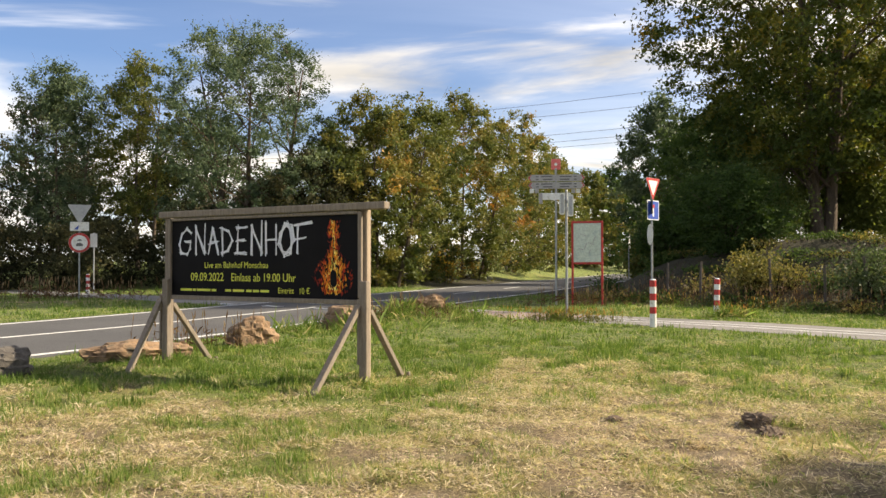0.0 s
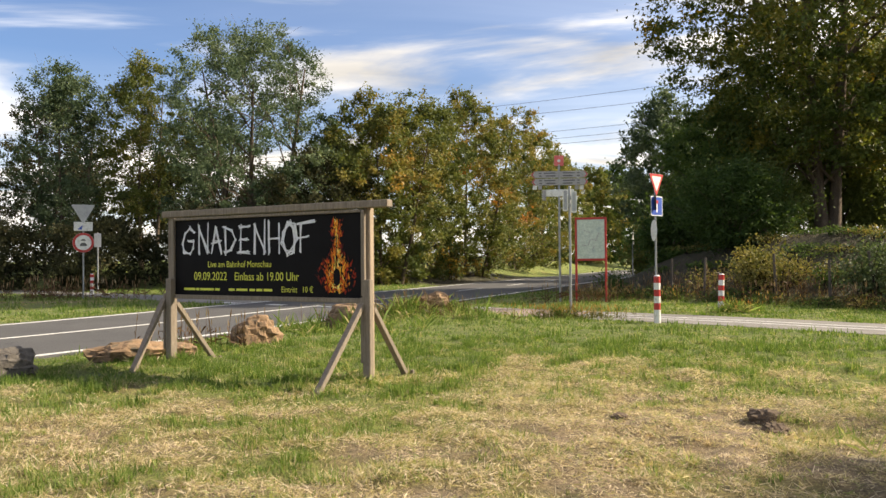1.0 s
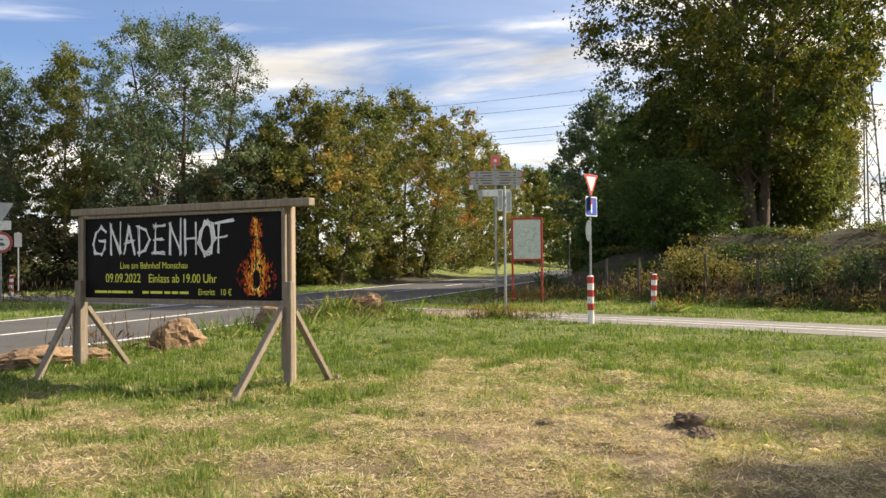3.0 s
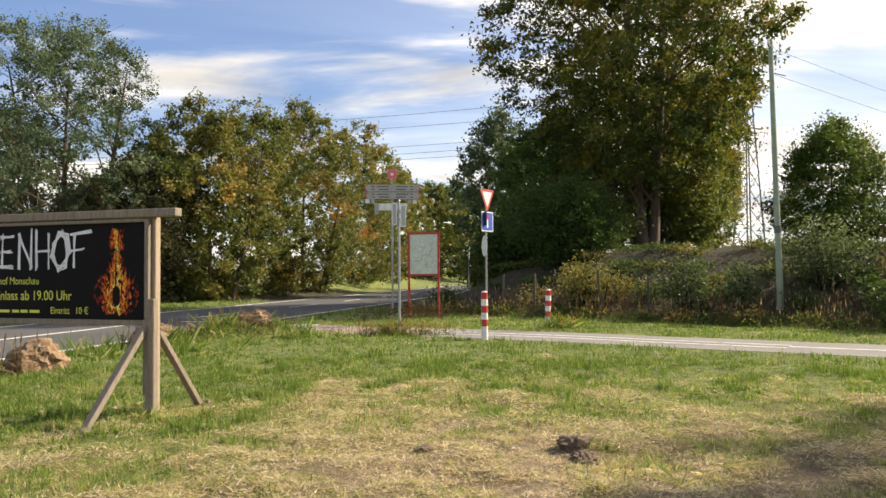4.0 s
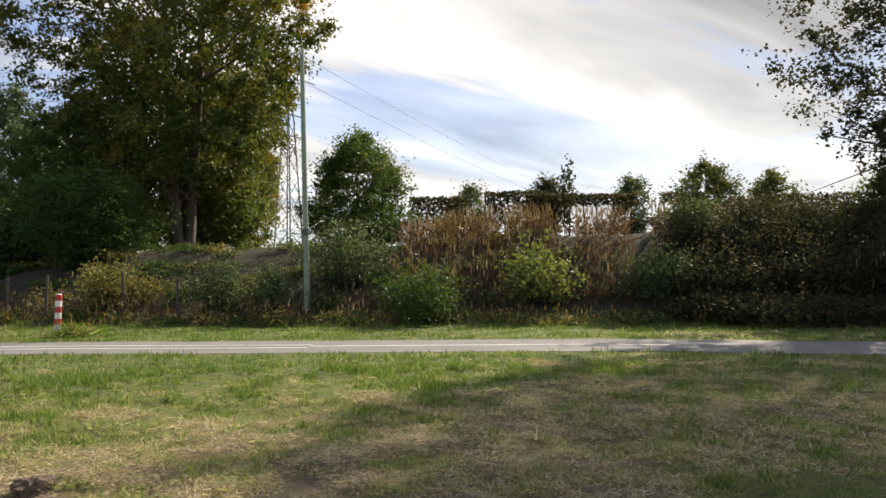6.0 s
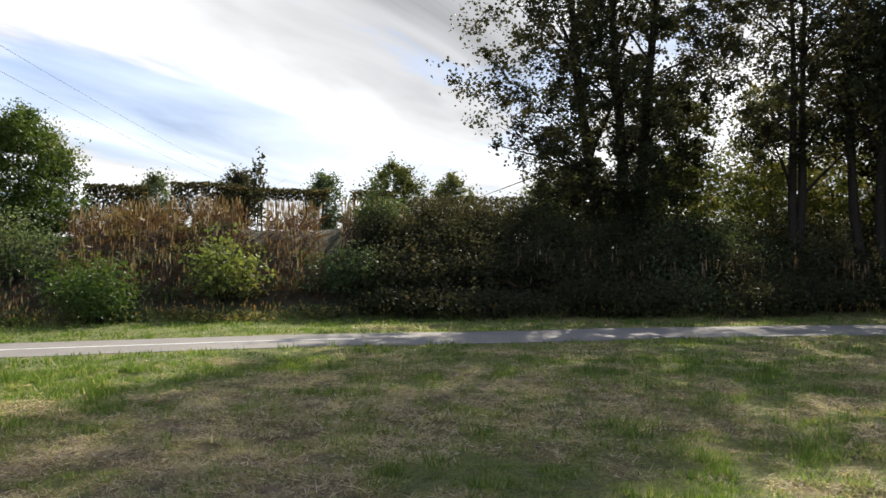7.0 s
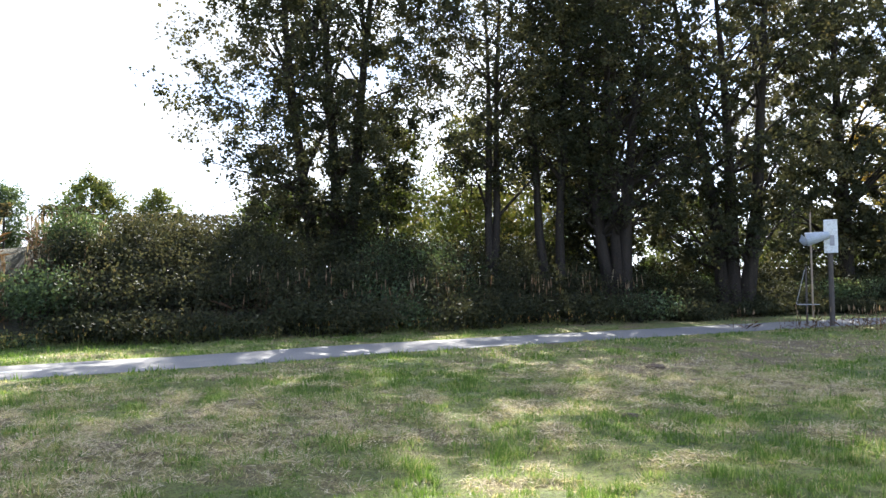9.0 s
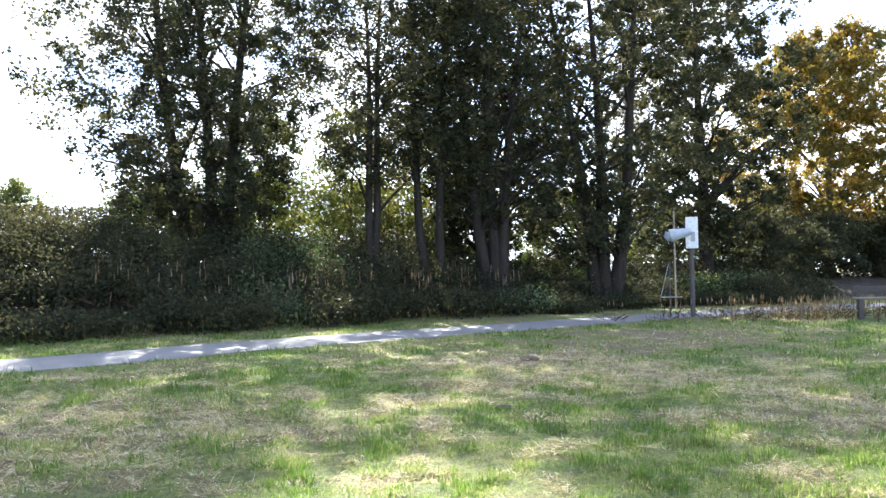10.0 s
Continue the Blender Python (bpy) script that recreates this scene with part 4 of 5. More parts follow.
shrub("bush", "grey-green bush at the foot of the mound", 20.0, 13.2, 1.6, 1.2, leaf_grey, 68, n=3600, size=0.085, stems=28, tone=(0, 0.8))
shrub("sapling", "thin sapling with sparse leaves above the mound", 21.4, 17.6, 3.1, 0.5, leaf_dark, 69, n=330, size=0.13, stems=5, tone=(0.2, 1.0), spiky=0.55)
shrub("bush", "small bush with orange leaves on the mound", 18.9, 20.6, 0.9, 0.5, leaf_gold, 70, n=500, size=0.09, stems=12)
rng_s = np.random.default_rng(77)
run = np.concatenate(([0], np.cumsum(np.linalg.norm(np.diff(FOOT, axis=0), axis=1))))


def on_bank(s, d):
    """A place s metres along the bank's foot and d metres up from it."""
    k = min(max(int(np.searchsorted(run, s)) - 1, 0), len(FOOT) - 2)
    f = (s - run[k]) / (run[k + 1] - run[k])
    p, t = FOOT[k] * (1 - f) + FOOT[k + 1] * f, FOOT[k + 1] - FOOT[k]
    t = t / np.linalg.norm(t)
    return p + d * np.array((-t[1], t[0]))


S0 = float(run[int(np.argmin(np.hypot(FOOT[:, 0] - 7.3, FOOT[:, 1] - 25.5)))])
seed = 100
for s in np.arange(S0 - 5, S0 + 50, 0.72):
    for d in (0.5, 1.9, 3.4, 5.0):
        if rng_s.uniform() < (0.12 if s - S0 >= 12 or d < 1.5 else 0.45 if d < 3 else 0.25):
            continue
        p = on_bank(s + rng_s.uniform(-0.5, 0.5), d + rng_s.uniform(-0.4, 0.5))
        q = (s - S0)
        seed += 1
        h = rng_s.uniform(0.6, 1.15) * (0.5 if d < 1 and s - S0 < 17.5 else 1.0)
        if q < 12:
            h *= 0.45 if d > 3 else 1.0
            leaf, label = (leaf_brush, "low straw-coloured bramble scrub on the bank") if rng_s.uniform() < 0.4 else (leaf_green, "low green bramble scrub on the bank")
        elif q < 17.5:
            if d > 1.5 and rng_s.uniform() < 0.45:
                continue
            leaf, label = (leaf_grey, "low grey-green weeds at the mound's foot") if rng_s.uniform() < 0.6 else (leaf_brush, "low dry weeds at the mound's foot")
            h *= 0.8 if d < 1.5 else 0.6
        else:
            # the shaded stretch: its shade is put into the dark leaf colour
            leaf, label = (leaf_dark, "bramble thicket on the bank, leaves coloured dark for shade") if rng_s.uniform() < 0.9 else (leaf_grey, "shaded grey-green nettles on the bank")
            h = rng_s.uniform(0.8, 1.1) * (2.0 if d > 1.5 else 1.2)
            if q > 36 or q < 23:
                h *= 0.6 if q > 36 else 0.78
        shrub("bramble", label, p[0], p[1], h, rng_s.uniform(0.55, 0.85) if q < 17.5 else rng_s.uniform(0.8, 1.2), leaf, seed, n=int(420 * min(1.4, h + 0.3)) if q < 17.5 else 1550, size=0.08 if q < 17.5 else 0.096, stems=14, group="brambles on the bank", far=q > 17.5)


def spears(name, label, places, h0, h1, seed, leaf, plume=0.16, width=0.03):
    """Tall dry grass: a thin stalk and a pale plume on each."""
    rng = np.random.default_rng(seed)
    n = len(places)
    base = np.c_[places, land(places[:, 0], places[:, 1]) - 0.03]
    h = rng.uniform(h0, h1, n)
    lean = rng.normal(size=(n, 2)) * 0.09
    top = base + np.c_[lean * h[:, None], h]
    verts, faces, tint = [], [], []
    for k in range(n):
        g = rng.uniform(0, math.pi)
        a = np.array((math.cos(g), math.sin(g), 0))
        neck = base[k] * 0.28 + top[k] * 0.72 if plume else base[k] * 0.1 + top[k] * 0.9
        i = len(verts)
        verts += [base[k] - a * 0.006, base[k] + a * 0.006, neck + a * 0.004, neck - a * 0.004]
        faces.append((i, i + 1, i + 2, i + 3))
        tint.append(rng.uniform(0.1, 0.5))
        for b in (a, np.array((-a[1], a[0], 0))):
            i = len(verts)
            w = width * rng.uniform(0.6, 1.3)
            mid = neck * 0.6 + top[k] * 0.4
            verts += [neck, mid + b * w, top[k], mid - b * w]
            faces.append((i, i + 1, i + 2, i + 3))
            tint.append(rng.uniform(0.55, 1.0))
        for q in range(2):
            i = len(verts)
            z = base[k] + (top[k] - base[k]) * rng.uniform(0.05, 0.4)
            out = np.array((*rng.normal(size=2) * 0.22, rng.uniform(0.12, 0.4))) * min(1.0, h[k] * 0.8)
            c = np.cross(out, (0, 0, 1)) * 0.05
            verts += [z - c, z + c, z + out * 0.6 + c * 0.8, z + out * np.array((1.2, 1.2, 0.75))]
            faces.append((i, i + 1, i + 2, i + 3))
            tint.append(rng.uniform(0.0, 0.5))
    ob = new(name, mesh_of(name, verts, faces, leaf, tint))
    return tagged(ob, label, "grass", kind="stuff")


def scatter_bank(n, q0, q1, d0, d1, seed):
    rng = np.random.default_rng(seed)
    return np.array([on_bank(S0 + q, d) for q, d in zip(rng.uniform(q0, q1, n), rng.uniform(d0, d1, n))])


spears("tall_grass", "tall golden reed grass covering the sunny mound", scatter_bank(2300, 10.2, 18.6, 1.4, 8.5, 1), 0.45, 1.15, 2, stalk_gold, 0.16, 0.019)
spears("tall_grass", "dry tall grass along the foot of the bank", scatter_bank(900, -4, 34, -0.3, 0.9, 3), 0.2, 0.5, 4, leaf_brush, 0.1, 0.014)
spears("tall_grass", "straw-coloured tall grass in the old fence line", scatter_bank(650, -3, 11, -0.2, 2.2, 31), 0.3, 0.8, 32, stalk_gold, 0.2, 0.016)
spears("tall_grass", "pale dry spikes among the shaded brambles", scatter_bank(120, 22, 36, 0.6, 2.5, 5), 1.0, 1.6, 6, stalk_gold, 0.3, 0.022)
spears("tall_grass", "dry tall grass beyond the road", np.random.default_rng(7).normal(size=(240, 2)) * np.array((2.2, 0.9)) + np.array((-15.0, 30.6)), 0.4, 1.0, 8, stalk_gold, 0.2, 0.02)
spears("tall_grass", "dry tall grass beside the far post", np.random.default_rng(9).normal(size=(420, 2)) * np.array((0.8, 2.2)) + np.array((23.2, -10.6)), 0.3, 0.75, 10, stalk_gold, 0.2, 0.018)
spears("weeds", "thin dry weeds between the boulders", np.concatenate((np.random.default_rng(11).normal(size=(26, 2)) * 0.4 + np.array((-3.7, 13.5)), np.random.default_rng(12).normal(size=(30, 2)) * 0.35 + np.array((-4.4, 13.0)))), 0.3, 0.7, 12, stalk_gold, 0.2, 0.012)

spears("weeds", "dry dark weeds round the sign posts", np.vstack((np.random.default_rng(13).normal(size=(280, 2)) * np.array((0.6, 0.16)) + np.array((2.8, 18.75)), np.random.default_rng(14).normal(size=(60, 2)) * np.array((0.35, 0.12)) + np.array((7.2, 20.2)))), 0.18, 0.42, 15, leaf_brush, 0.2, 0.012)
spears("weeds", "thin seeding grass round the map board", np.random.default_rng(16).normal(size=(90, 2)) * np.array((0.8, 0.3)) + np.array((4.2, 25.3)), 0.4, 0.85, 17, stalk_gold, 0.2, 0.010)
spears("weeds", "seeding grass on the knoll by the boulders", np.random.default_rng(18).normal(size=(150, 2)) * np.array((0.9, 0.4)) + np.array((-1.0, 18.0)), 0.25, 0.55, 19, stalk_gold, 0.2, 0.010)

# clipped hedges behind the mound


def hedge(label, a, b, z0, z1, deep, seed, n):
    rng = np.random.default_rng(seed)
    a, b = np.array(a, float), np.array(b, float)
    mid = (a + b) / 2
    ln = float(np.linalg.norm(b - a))
    ob = thing("hedge", mid[0], mid[1], ground_at(*mid), math.degrees(math.atan2(b[1] - a[1], b[0] - a[0])), label, "hedge", "clipped hedges")
    lines = []
    for x in np.arange(-ln / 2 + 0.3, ln / 2, 0.8):
        lines.append([((x, 0, -0.5), 0.05), ((x + rng.normal() * 0.1, 0, z0), 0.04), ((x + rng.normal() * 0.3, 0, z1 - 0.1), 0.02)])
    v, f = tubes(lines, 5)
    st = new("branchwork", mesh_of("branchwork", v, f, bark_dark))
    tagged(st, kind="stuff").parent = ob
    p = np.stack((rng.uniform(-ln / 2, ln / 2, n), rng.normal(size=n) * deep * 0.4, z1 - (z1 - z0) * rng.uniform(0, 1, n) ** 1.5 + 0.05 * np.sin(np.arange(n))), 1)
    v, f = leaf_quads(rng, p, 0.15)
    lv = new("foliage", mesh_of("foliage", v, f, leaf_dark, rng.uniform(0, 1, n)))
    lv.parent = ob
    return ob


hedge("dark flat-topped clipped hedge on bare stems", (28.0, 33.2), (30.2, 31.4), 0.9, 3.0, 0.8, 1, 3000)
hedge("dark flat-topped clipped hedge on bare stems", (31.0, 30.6), (33.4, 28.3), 1.3, 3.05, 0.8, 2, 3000)
hedge("thin flat-topped clipped hedge on bare stems", (33.4, 28.3), (36.6, 25.0), 2.4, 2.95, 0.8, 3, 2200)
hedge("thin flat-topped clipped hedge on bare stems", (37.2, 24.0), (38.6, 22.0), 2.2, 2.8, 0.8, 4, 900)
hedge("long dark clipped hedge along the field", (38.9, 21.2), (41.2, 15.0), 0.6, 2.7, 0.9, 5, 4200)
hedge("long dark clipped hedge along the field", (41.2, 15.0), (42.5, 9.0), 0.5, 2.6, 0.9, 6, 3600)

# ---- the event billboard ----


def lettering(name, text, width, x, z, y, mat, parent, label=""):
    """A line of the built-in font, width metres long, flat on a board that faces -y: one part for each word."""
    cu = bpy.data.curves.new(name, "FONT")
    cu.body, cu.extrude = text, 0.0
    tmp = new(name, cu)
    bpy.context.view_layer.update()
    me = bpy.data.meshes.new_from_object(tmp)
    bpy.data.objects.remove(tmp)
    xs = [v.co.x for v in me.vertices]
    s = width / (max(xs) - min(xs))
    bm = bmesh.new()
    bm.from_mesh(me)
    gaps = sorted((min(v.co.x for v in f.verts), max(v.co.x for v in f.verts)) for f in bm.faces)
    cuts, right = [], gaps[0][1]
    for lo, hi in gaps:
        if lo - right > 0.17:
            cuts.append((lo + right) / 2)
        right = max(right, hi)
    bm.free()
    bounds = [-1e9, *cuts, 1e9]
    for lo, hi in zip(bounds[:-1], bounds[1:]):
        word = bmesh.new()
        word.from_mesh(me)
        bmesh.ops.delete(word, geom=[f for f in word.faces if not lo < f.calc_center_median().x < hi], context="FACES")
        bmesh.ops.transform(word, matrix=Matrix.Translation((x - min(xs) * s, y, z)) @ Matrix.Rotation(radians(90), 4, "X") @ Matrix.Diagonal((s, s * 1.12, 1, 1)), verts=word.verts[:])
        part(name, word, mat, parent, label)


def strokes(lines, y, rng, width, copies=3, jitter=0.012):
    """Scratchy brush strokes: each line drawn several times, thin and uneven."""
    bm = bmesh.new()
    for line in lines:
        for c in range(copies):
            off = rng.normal(size=(len(line), 2)) * jitter
            for k in range(len(line) - 1):
                a, b = np.array(line[k]) + off[k], np.array(line[k + 1]) + off[k + 1]
                d = (b - a) / (np.linalg.norm(b - a) + 1e-9)
                a, b = a - d * 0.012, b + d * 0.012
                n = np.array((-d[1], d[0]))
                w0, w1 = width * rng.uniform(0.5, 1.1), width * rng.uniform(0.3, 1.0)
                vs = [bm.verts.new((p[0], y - 0.0004 * c - 0.0001 * k, p[1])) for p in (a + n * w0, a - n * w0, b - n * w1, b + n * w1)]
                bm.faces.new(vs)
    bmesh.ops.recalc_face_normals(bm, faces=bm.faces[:])
    return bm


GLYPHS = {
    "G": [[(0.9, 0.85), (0.6, 1.0), (0.25, 0.8), (0.05, 0.4), (0.2, 0.05), (0.6, 0.0), (0.85, 0.25), (0.85, 0.5), (0.5, 0.5)]],
    "N": [[(0.1, 0.0), (0.12, 1.05)], [(0.12, 1.0), (0.85, 0.05)], [(0.85, 0.0), (0.9, 1.15)]],
    "A": [[(0.05, 0.0), (0.45, 1.0)], [(0.45, 1.0), (0.9, 0.0)], [(0.2, 0.42), (0.8, 0.45)]],
    "D": [[(0.15, 0.0), (0.15, 1.0)], [(0.0, 1.0), (0.6, 0.85), (0.85, 0.5), (0.5, 0.1), (0.1, 0.0)]],
    "E": [[(0.15, 0.0), (0.15, 1.0)], [(0.05, 1.0), (0.85, 1.02)], [(0.1, 0.5), (0.7, 0.52)], [(0.0, 0.0), (0.85, 0.04)]],
    "H": [[(0.12, -0.02), (0.12, 1.12)], [(0.85, 0.0), (0.88, 1.0)], [(0.1, 0.48), (0.9, 0.52)]],
    "O": [[(0.5, 1.05), (0.12, 0.8), (0.02, 0.4), (0.3, -0.05), (0.75, 0.05), (1.0, 0.5), (0.85, 0.95), (0.5, 1.05)]],
    "F": [[(0.15, 0.0), (0.2, 1.0)], [(0.0, 1.0), (1.25, 1.1)], [(0.1, 0.52), (0.75, 0.55)]],
}
board = thing("event_billboard", -2.275, 10.21, ground_at(-2.275, 10.21), -29.6, "black event billboard on grey weathered wooden trestle in the grass", "billboard")
BL, BR, BB, BT = -1.60, 1.56, 0.95, 1.99
panel = part("panel", box((BR - BL, 0.018, BT - BB), ((BL + BR) / 2, 0, (BB + BT) / 2), bevel=0.002), panel_black, board, "glossy black printed panel")
part("top_beam", box((3.72, 0.115, 0.085), (0.06, -0.005, 2.065), bevel=0.008), wood_grey, board)
part("bottom_rail", box((BR - BL + 0.06, 0.045, 0.055), ((BL + BR) / 2, -0.03, BB + 0.005), bevel=0.005), wood_grey, board)
for x in (BL - 0.005, BR + 0.005):
    part("stile", box((0.05, 0.04, BT - BB - 0.04), (x, -0.03, (BB + BT) / 2 + 0.035), bevel=0.005), wood_grey, board)
part("top_strip", box((BR - BL - 0.06, 0.03, 0.035), ((BL + BR) / 2, -0.026, BT + 0.005), bevel=0.004), wood_grey, board)
for x, pale in ((-1.655, wood_grey), (1.645, wood_grey)):
    part("post", box((0.085, 0.085, 2.42), (x - 0.06, 0.055, 0.815), bevel=0.008), wood_pale if x > 0 else wood_grey, board, "pale sawn post" if x > 0 else "")
    part("post", box((0.105, 0.075, 1.5), (x + (0.01 if x > 0 else 0.04), -0.075, 0.45), bevel=0.008), pale, board)
    part("post_block", box((0.04, 0.075, 0.75), (x - 0.065, -0.055, 0.62), bevel=0.006), wood_grey, board)
    for s, reach, top in ((-1, 1.0, 0.92), (1, 0.86, 0.86)):
        skew = 0.25 if x < 0 and s < 0 else 0.0
        a, b = Vector((x - 0.05, s * 0.10, top)), Vector((x - 0.05 + skew, s * (reach - 0.5 * skew), -0.08))
        d = b - a
        bm = box((0.075, 0.06, d.length), (0, 0, 0), bevel=0.006)
        bmesh.ops.transform(bm, matrix=Matrix.Translation((a + b) / 2) @ d.to_track_quat("Z", "Y").to_matrix().to_4x4(), verts=bm.verts[:])
        part("brace", bm, wood_grey, board)
        part("foot_peg", box((0.04, 0.04, 0.12), (x + 0.02 + skew, s * (reach - 0.02 - 0.5 * skew), 0.0), (0, 0, 0), 0.005), wood_grey, board)
FRONT = -0.0115


def on_board(u, v):
    return BL + 0.03 + u * (BR - BL - 0.06), BT - 0.01 - v * (BT - BB - 0.02)


rng_t = np.random.default_rng(5)
at_u = 0.035
title = "GNADENHOF"
widths = {"G": 0.100, "N": 0.082, "A": 0.076, "D": 0.088, "E": 0.080, "H": 0.078, "O": 0.082, "F": 0.075}
for k, ch in enumerate(title):
    wide = widths[ch] * 0.935
    lines = []
    for ln in GLYPHS[ch]:
        lines.append([(on_board(at_u + p[0] * wide * 0.94, 0)[0], on_board(0, 0.44 - 0.33 * p[1])[1]) for p in ln])
    part("title_letter", strokes(lines, FRONT, rng_t, 0.0085, 9 if ch == "O" else 5, 0.016 if ch == "O" else 0.0105), print_white, panel, "scratchy white brush letter")
    at_u += wide + 0.004


def printed(text, u0, u1, v):
    x0, z = on_board(u0, v)
    lettering("printed_word", text, on_board(u1, v)[0] - x0, x0, z, FRONT, print_yellow, panel, "yellow printed word")


printed("Live am Bahnhof Monschau", 0.195, 0.55, 0.62)
printed("09.09.2022", 0.112, 0.305, 0.785)
printed("Einlass ab 19.00 Uhr", 0.35, 0.695, 0.785)
printed("Eintritt   10 €", 0.605, 0.765, 0.925)
for u0, u1 in ((0.05, 0.118), (0.124, 0.142), (0.148, 0.228), (0.236, 0.262), (0.315, 0.348), (0.358, 0.42), (0.432, 0.462), (0.47, 0.502), (0.51, 0.555)):
    x0, z0 = on_board(u0, 0.925)
    x1 = on_board(u1, 0)[0]
    part("print_bar", box((x1 - x0, 0.002, 0.030), ((x0 + x1) / 2, FRONT + 0.001, z0 + 0.022), bevel=0), print_yellow, panel)
# burning guitar
rng_f = np.random.default_rng(8)
fv, ff, ft = [], [], []
for k in range(430):
    v = rng_f.uniform(0.08, 0.92) if k % 3 else rng_f.uniform(0.55, 0.92)
    # a small loop at the head, a thin neck, a wide ring round the body
    half = 0.022 if v < 0.26 else 0.014 + 0.058 * float(smooth(v, 0.36, 0.70)) * math.sqrt(max(0.1, 1 - max(0.0, (v - 0.72) / 0.22) ** 2))
    g = rng_f.normal() * 0.6
    u = 0.882 + max(-1.25, min(1.25, g)) * half
    x, z = on_board(u, v)
    h, w = rng_f.uniform(0.03, 0.10), rng_f.uniform(0.005, 0.014)
    bend = rng_f.normal() * 0.022
    base = len(fv)
    y = FRONT - 0.0002 * (k % 9)
    fv += [(x, y, z - h * 0.3), (x + w, y, z), (x + bend, y, z + h * 0.7), (x - w, y, z)]
    ff.append((base, base + 1, base + 2, base + 3))
    ft.append(float(np.clip(0.88 - 0.55 * abs(g) + rng_f.normal() * 0.2, 0, 1)))
flames = new("flame_print", mesh_of("flame_print", fv, ff, flame, ft))
flames.parent = panel
tagged(flames, "orange and yellow printed flames")
gx0, gz0 = on_board(0.882, 0.74)
outline = [(gx0 + 0.062 * math.sin(a) * (1 + 0.22 * math.cos(2 * a)), gz0 + 0.105 * math.cos(a) * (1 - 0.1 * abs(math.sin(2 * a)))) for a in np.linspace(0, 2 * math.pi, 24, endpoint=False)]
part("guitar_body", plate(outline, 0.002, Matrix.Translation((0, FRONT - 0.003, 0))), panel_black, panel, "dark printed guitar body")
part("guitar_neck", box((0.014, 0.002, 0.42), (gx0 - 0.006, FRONT - 0.0035, gz0 + 0.28), (0, 1.5, 0), 0), panel_black, panel, "dark printed guitar neck")

# ---- road furniture ----


def bollard(x, y, height, r, label, lean=0.0, group="red and white bollards"):
    ob = thing("bollard", x, y, ground_at(x, y), 0, label, "bollard", group)
    ob.matrix_world = ob.matrix_world @ pose(0, 0, 0, 0, lean, 20)
    n = 7
    for k in range(n):
        z0, z1 = -0.12 * (k == 0) + height * k / n, height * (k + 1) / n
        part("band", rod((0, 0, z0), (0, 0, z1), r, r, 16), paint_red if k in (2, 4, 6) else paint_white, ob, "red band" if k in (2, 4, 6) else "")
    part("cap", rod((0, 0, height), (0, 0, height + 0.025), r * 0.98, r * 0.6, 16), paint_white, ob)
    return ob


bollard(4.45, 17.28, 1.0, 0.071, "red and white banded steel bollard at the path's edge")
bollard(6.88, 20.5, 0.94, 0.072, "leaning red and white bollard beside a tuft of grass", 2.2)
bollard(-15.55, 34.4, 0.92, 0.08, "small red and white bollard beyond the road")


def pole(ob, z, r=0.03, x=0, y=0):
    part("pole", rod((x, y, -0.25), (x, y, z), r, r, 12), steel, ob, "galvanised steel pole")
    part("pole_cap", rod((x, y, z), (x, y, z + 0.02), r * 1.08, r * 0.8, 12), steel_back, ob)


def traffic_sign(ob, shape, z, turn, face, back, y=-0.045, x=0.0, layers=()):
    """A sign plate with its raised rim, its printed fields and clamps."""
    m = pose(0, 0, z, 0, 0, turn) @ Matrix.Translation((x, y, 0))
    sign = part("sign_plate", plate(shape, 0.004, m), back, ob, "grey back of a sign plate")
    part("sign_face", plate([(a * 0.985, b * 0.985) for a, b in shape], 0.002, m @ Matrix.Translation((0, -0.0035, 0))), face, sign)
    for k, (pts, mat) in enumerate(layers):
        part("sign_field", plate(pts, 0.002, m @ Matrix.Translation((0, -0.006 - 0.0025 * k, 0))), mat, sign)
    for dz in (-0.09, 0.09):
        part("clamp", box((0.10, 0.05, 0.03), m @ Vector((-x, 0.03, dz)), (0, 0, turn), 0.003), steel, sign)
    return sign


def triangle(s):
    """Point down, with slightly rounded corners."""
    h = s * 0.866
    c = [(-s / 2, h / 3), (s / 2, h / 3), (0, -2 * h / 3)]
    pts = []
    for k in range(3):
        a, b, d = np.array(c[k - 1]), np.array(c[k]), np.array(c[(k + 1) % 3])
        pts += [tuple(b + (a - b) * 0.09), tuple(b + (a - b) * 0.02 + (d - b) * 0.02), tuple(b + (d - b) * 0.09)]
    return pts


yield_post = thing("give_way_post", 5.79, 22.6, ground_at(5.79, 22.6), 0, "steel post with red-rimmed give way sign and blue sign", "road sign")
pole(yield_post, 3.72)
traffic_sign(yield_post, triangle(0.74), 3.52, 44, paint_red, steel_back, layers=((triangle(0.49), paint_white),))
traffic_sign(yield_post, rounded(0.60, 0.56), 2.83, 44, paint_white, steel_back, layers=((rounded(0.54, 0.50), paint_blue), ([(-0.03, -0.18), (0.03, -0.18), (0.03, 0.06), (-0.03, 0.06)], paint_white), ([(-0.07, 0.07), (0.07, 0.07), (0.07, 0.16), (-0.07, 0.16)], paint_red)))
traffic_sign(yield_post, disc(0.30), 2.15, -88, paint_white, steel_back)
traffic_sign(yield_post, rounded(0.52, 0.40), 2.92, -88, ink_dark, ink_dark)

finger = thing("fingerpost", 3.53, 25.8, ground_at(3.53, 25.8) - 0.13, 0, "tall cycle fingerpost with grey arrow blades and red tile", "fingerpost")
pole(finger, 4.52, 0.035)


def blade(w, h):
    return [(-0.02, -h / 2), (w - 0.10, -h / 2), (w, 0), (w - 0.10, h / 2), (-0.02, h / 2)]


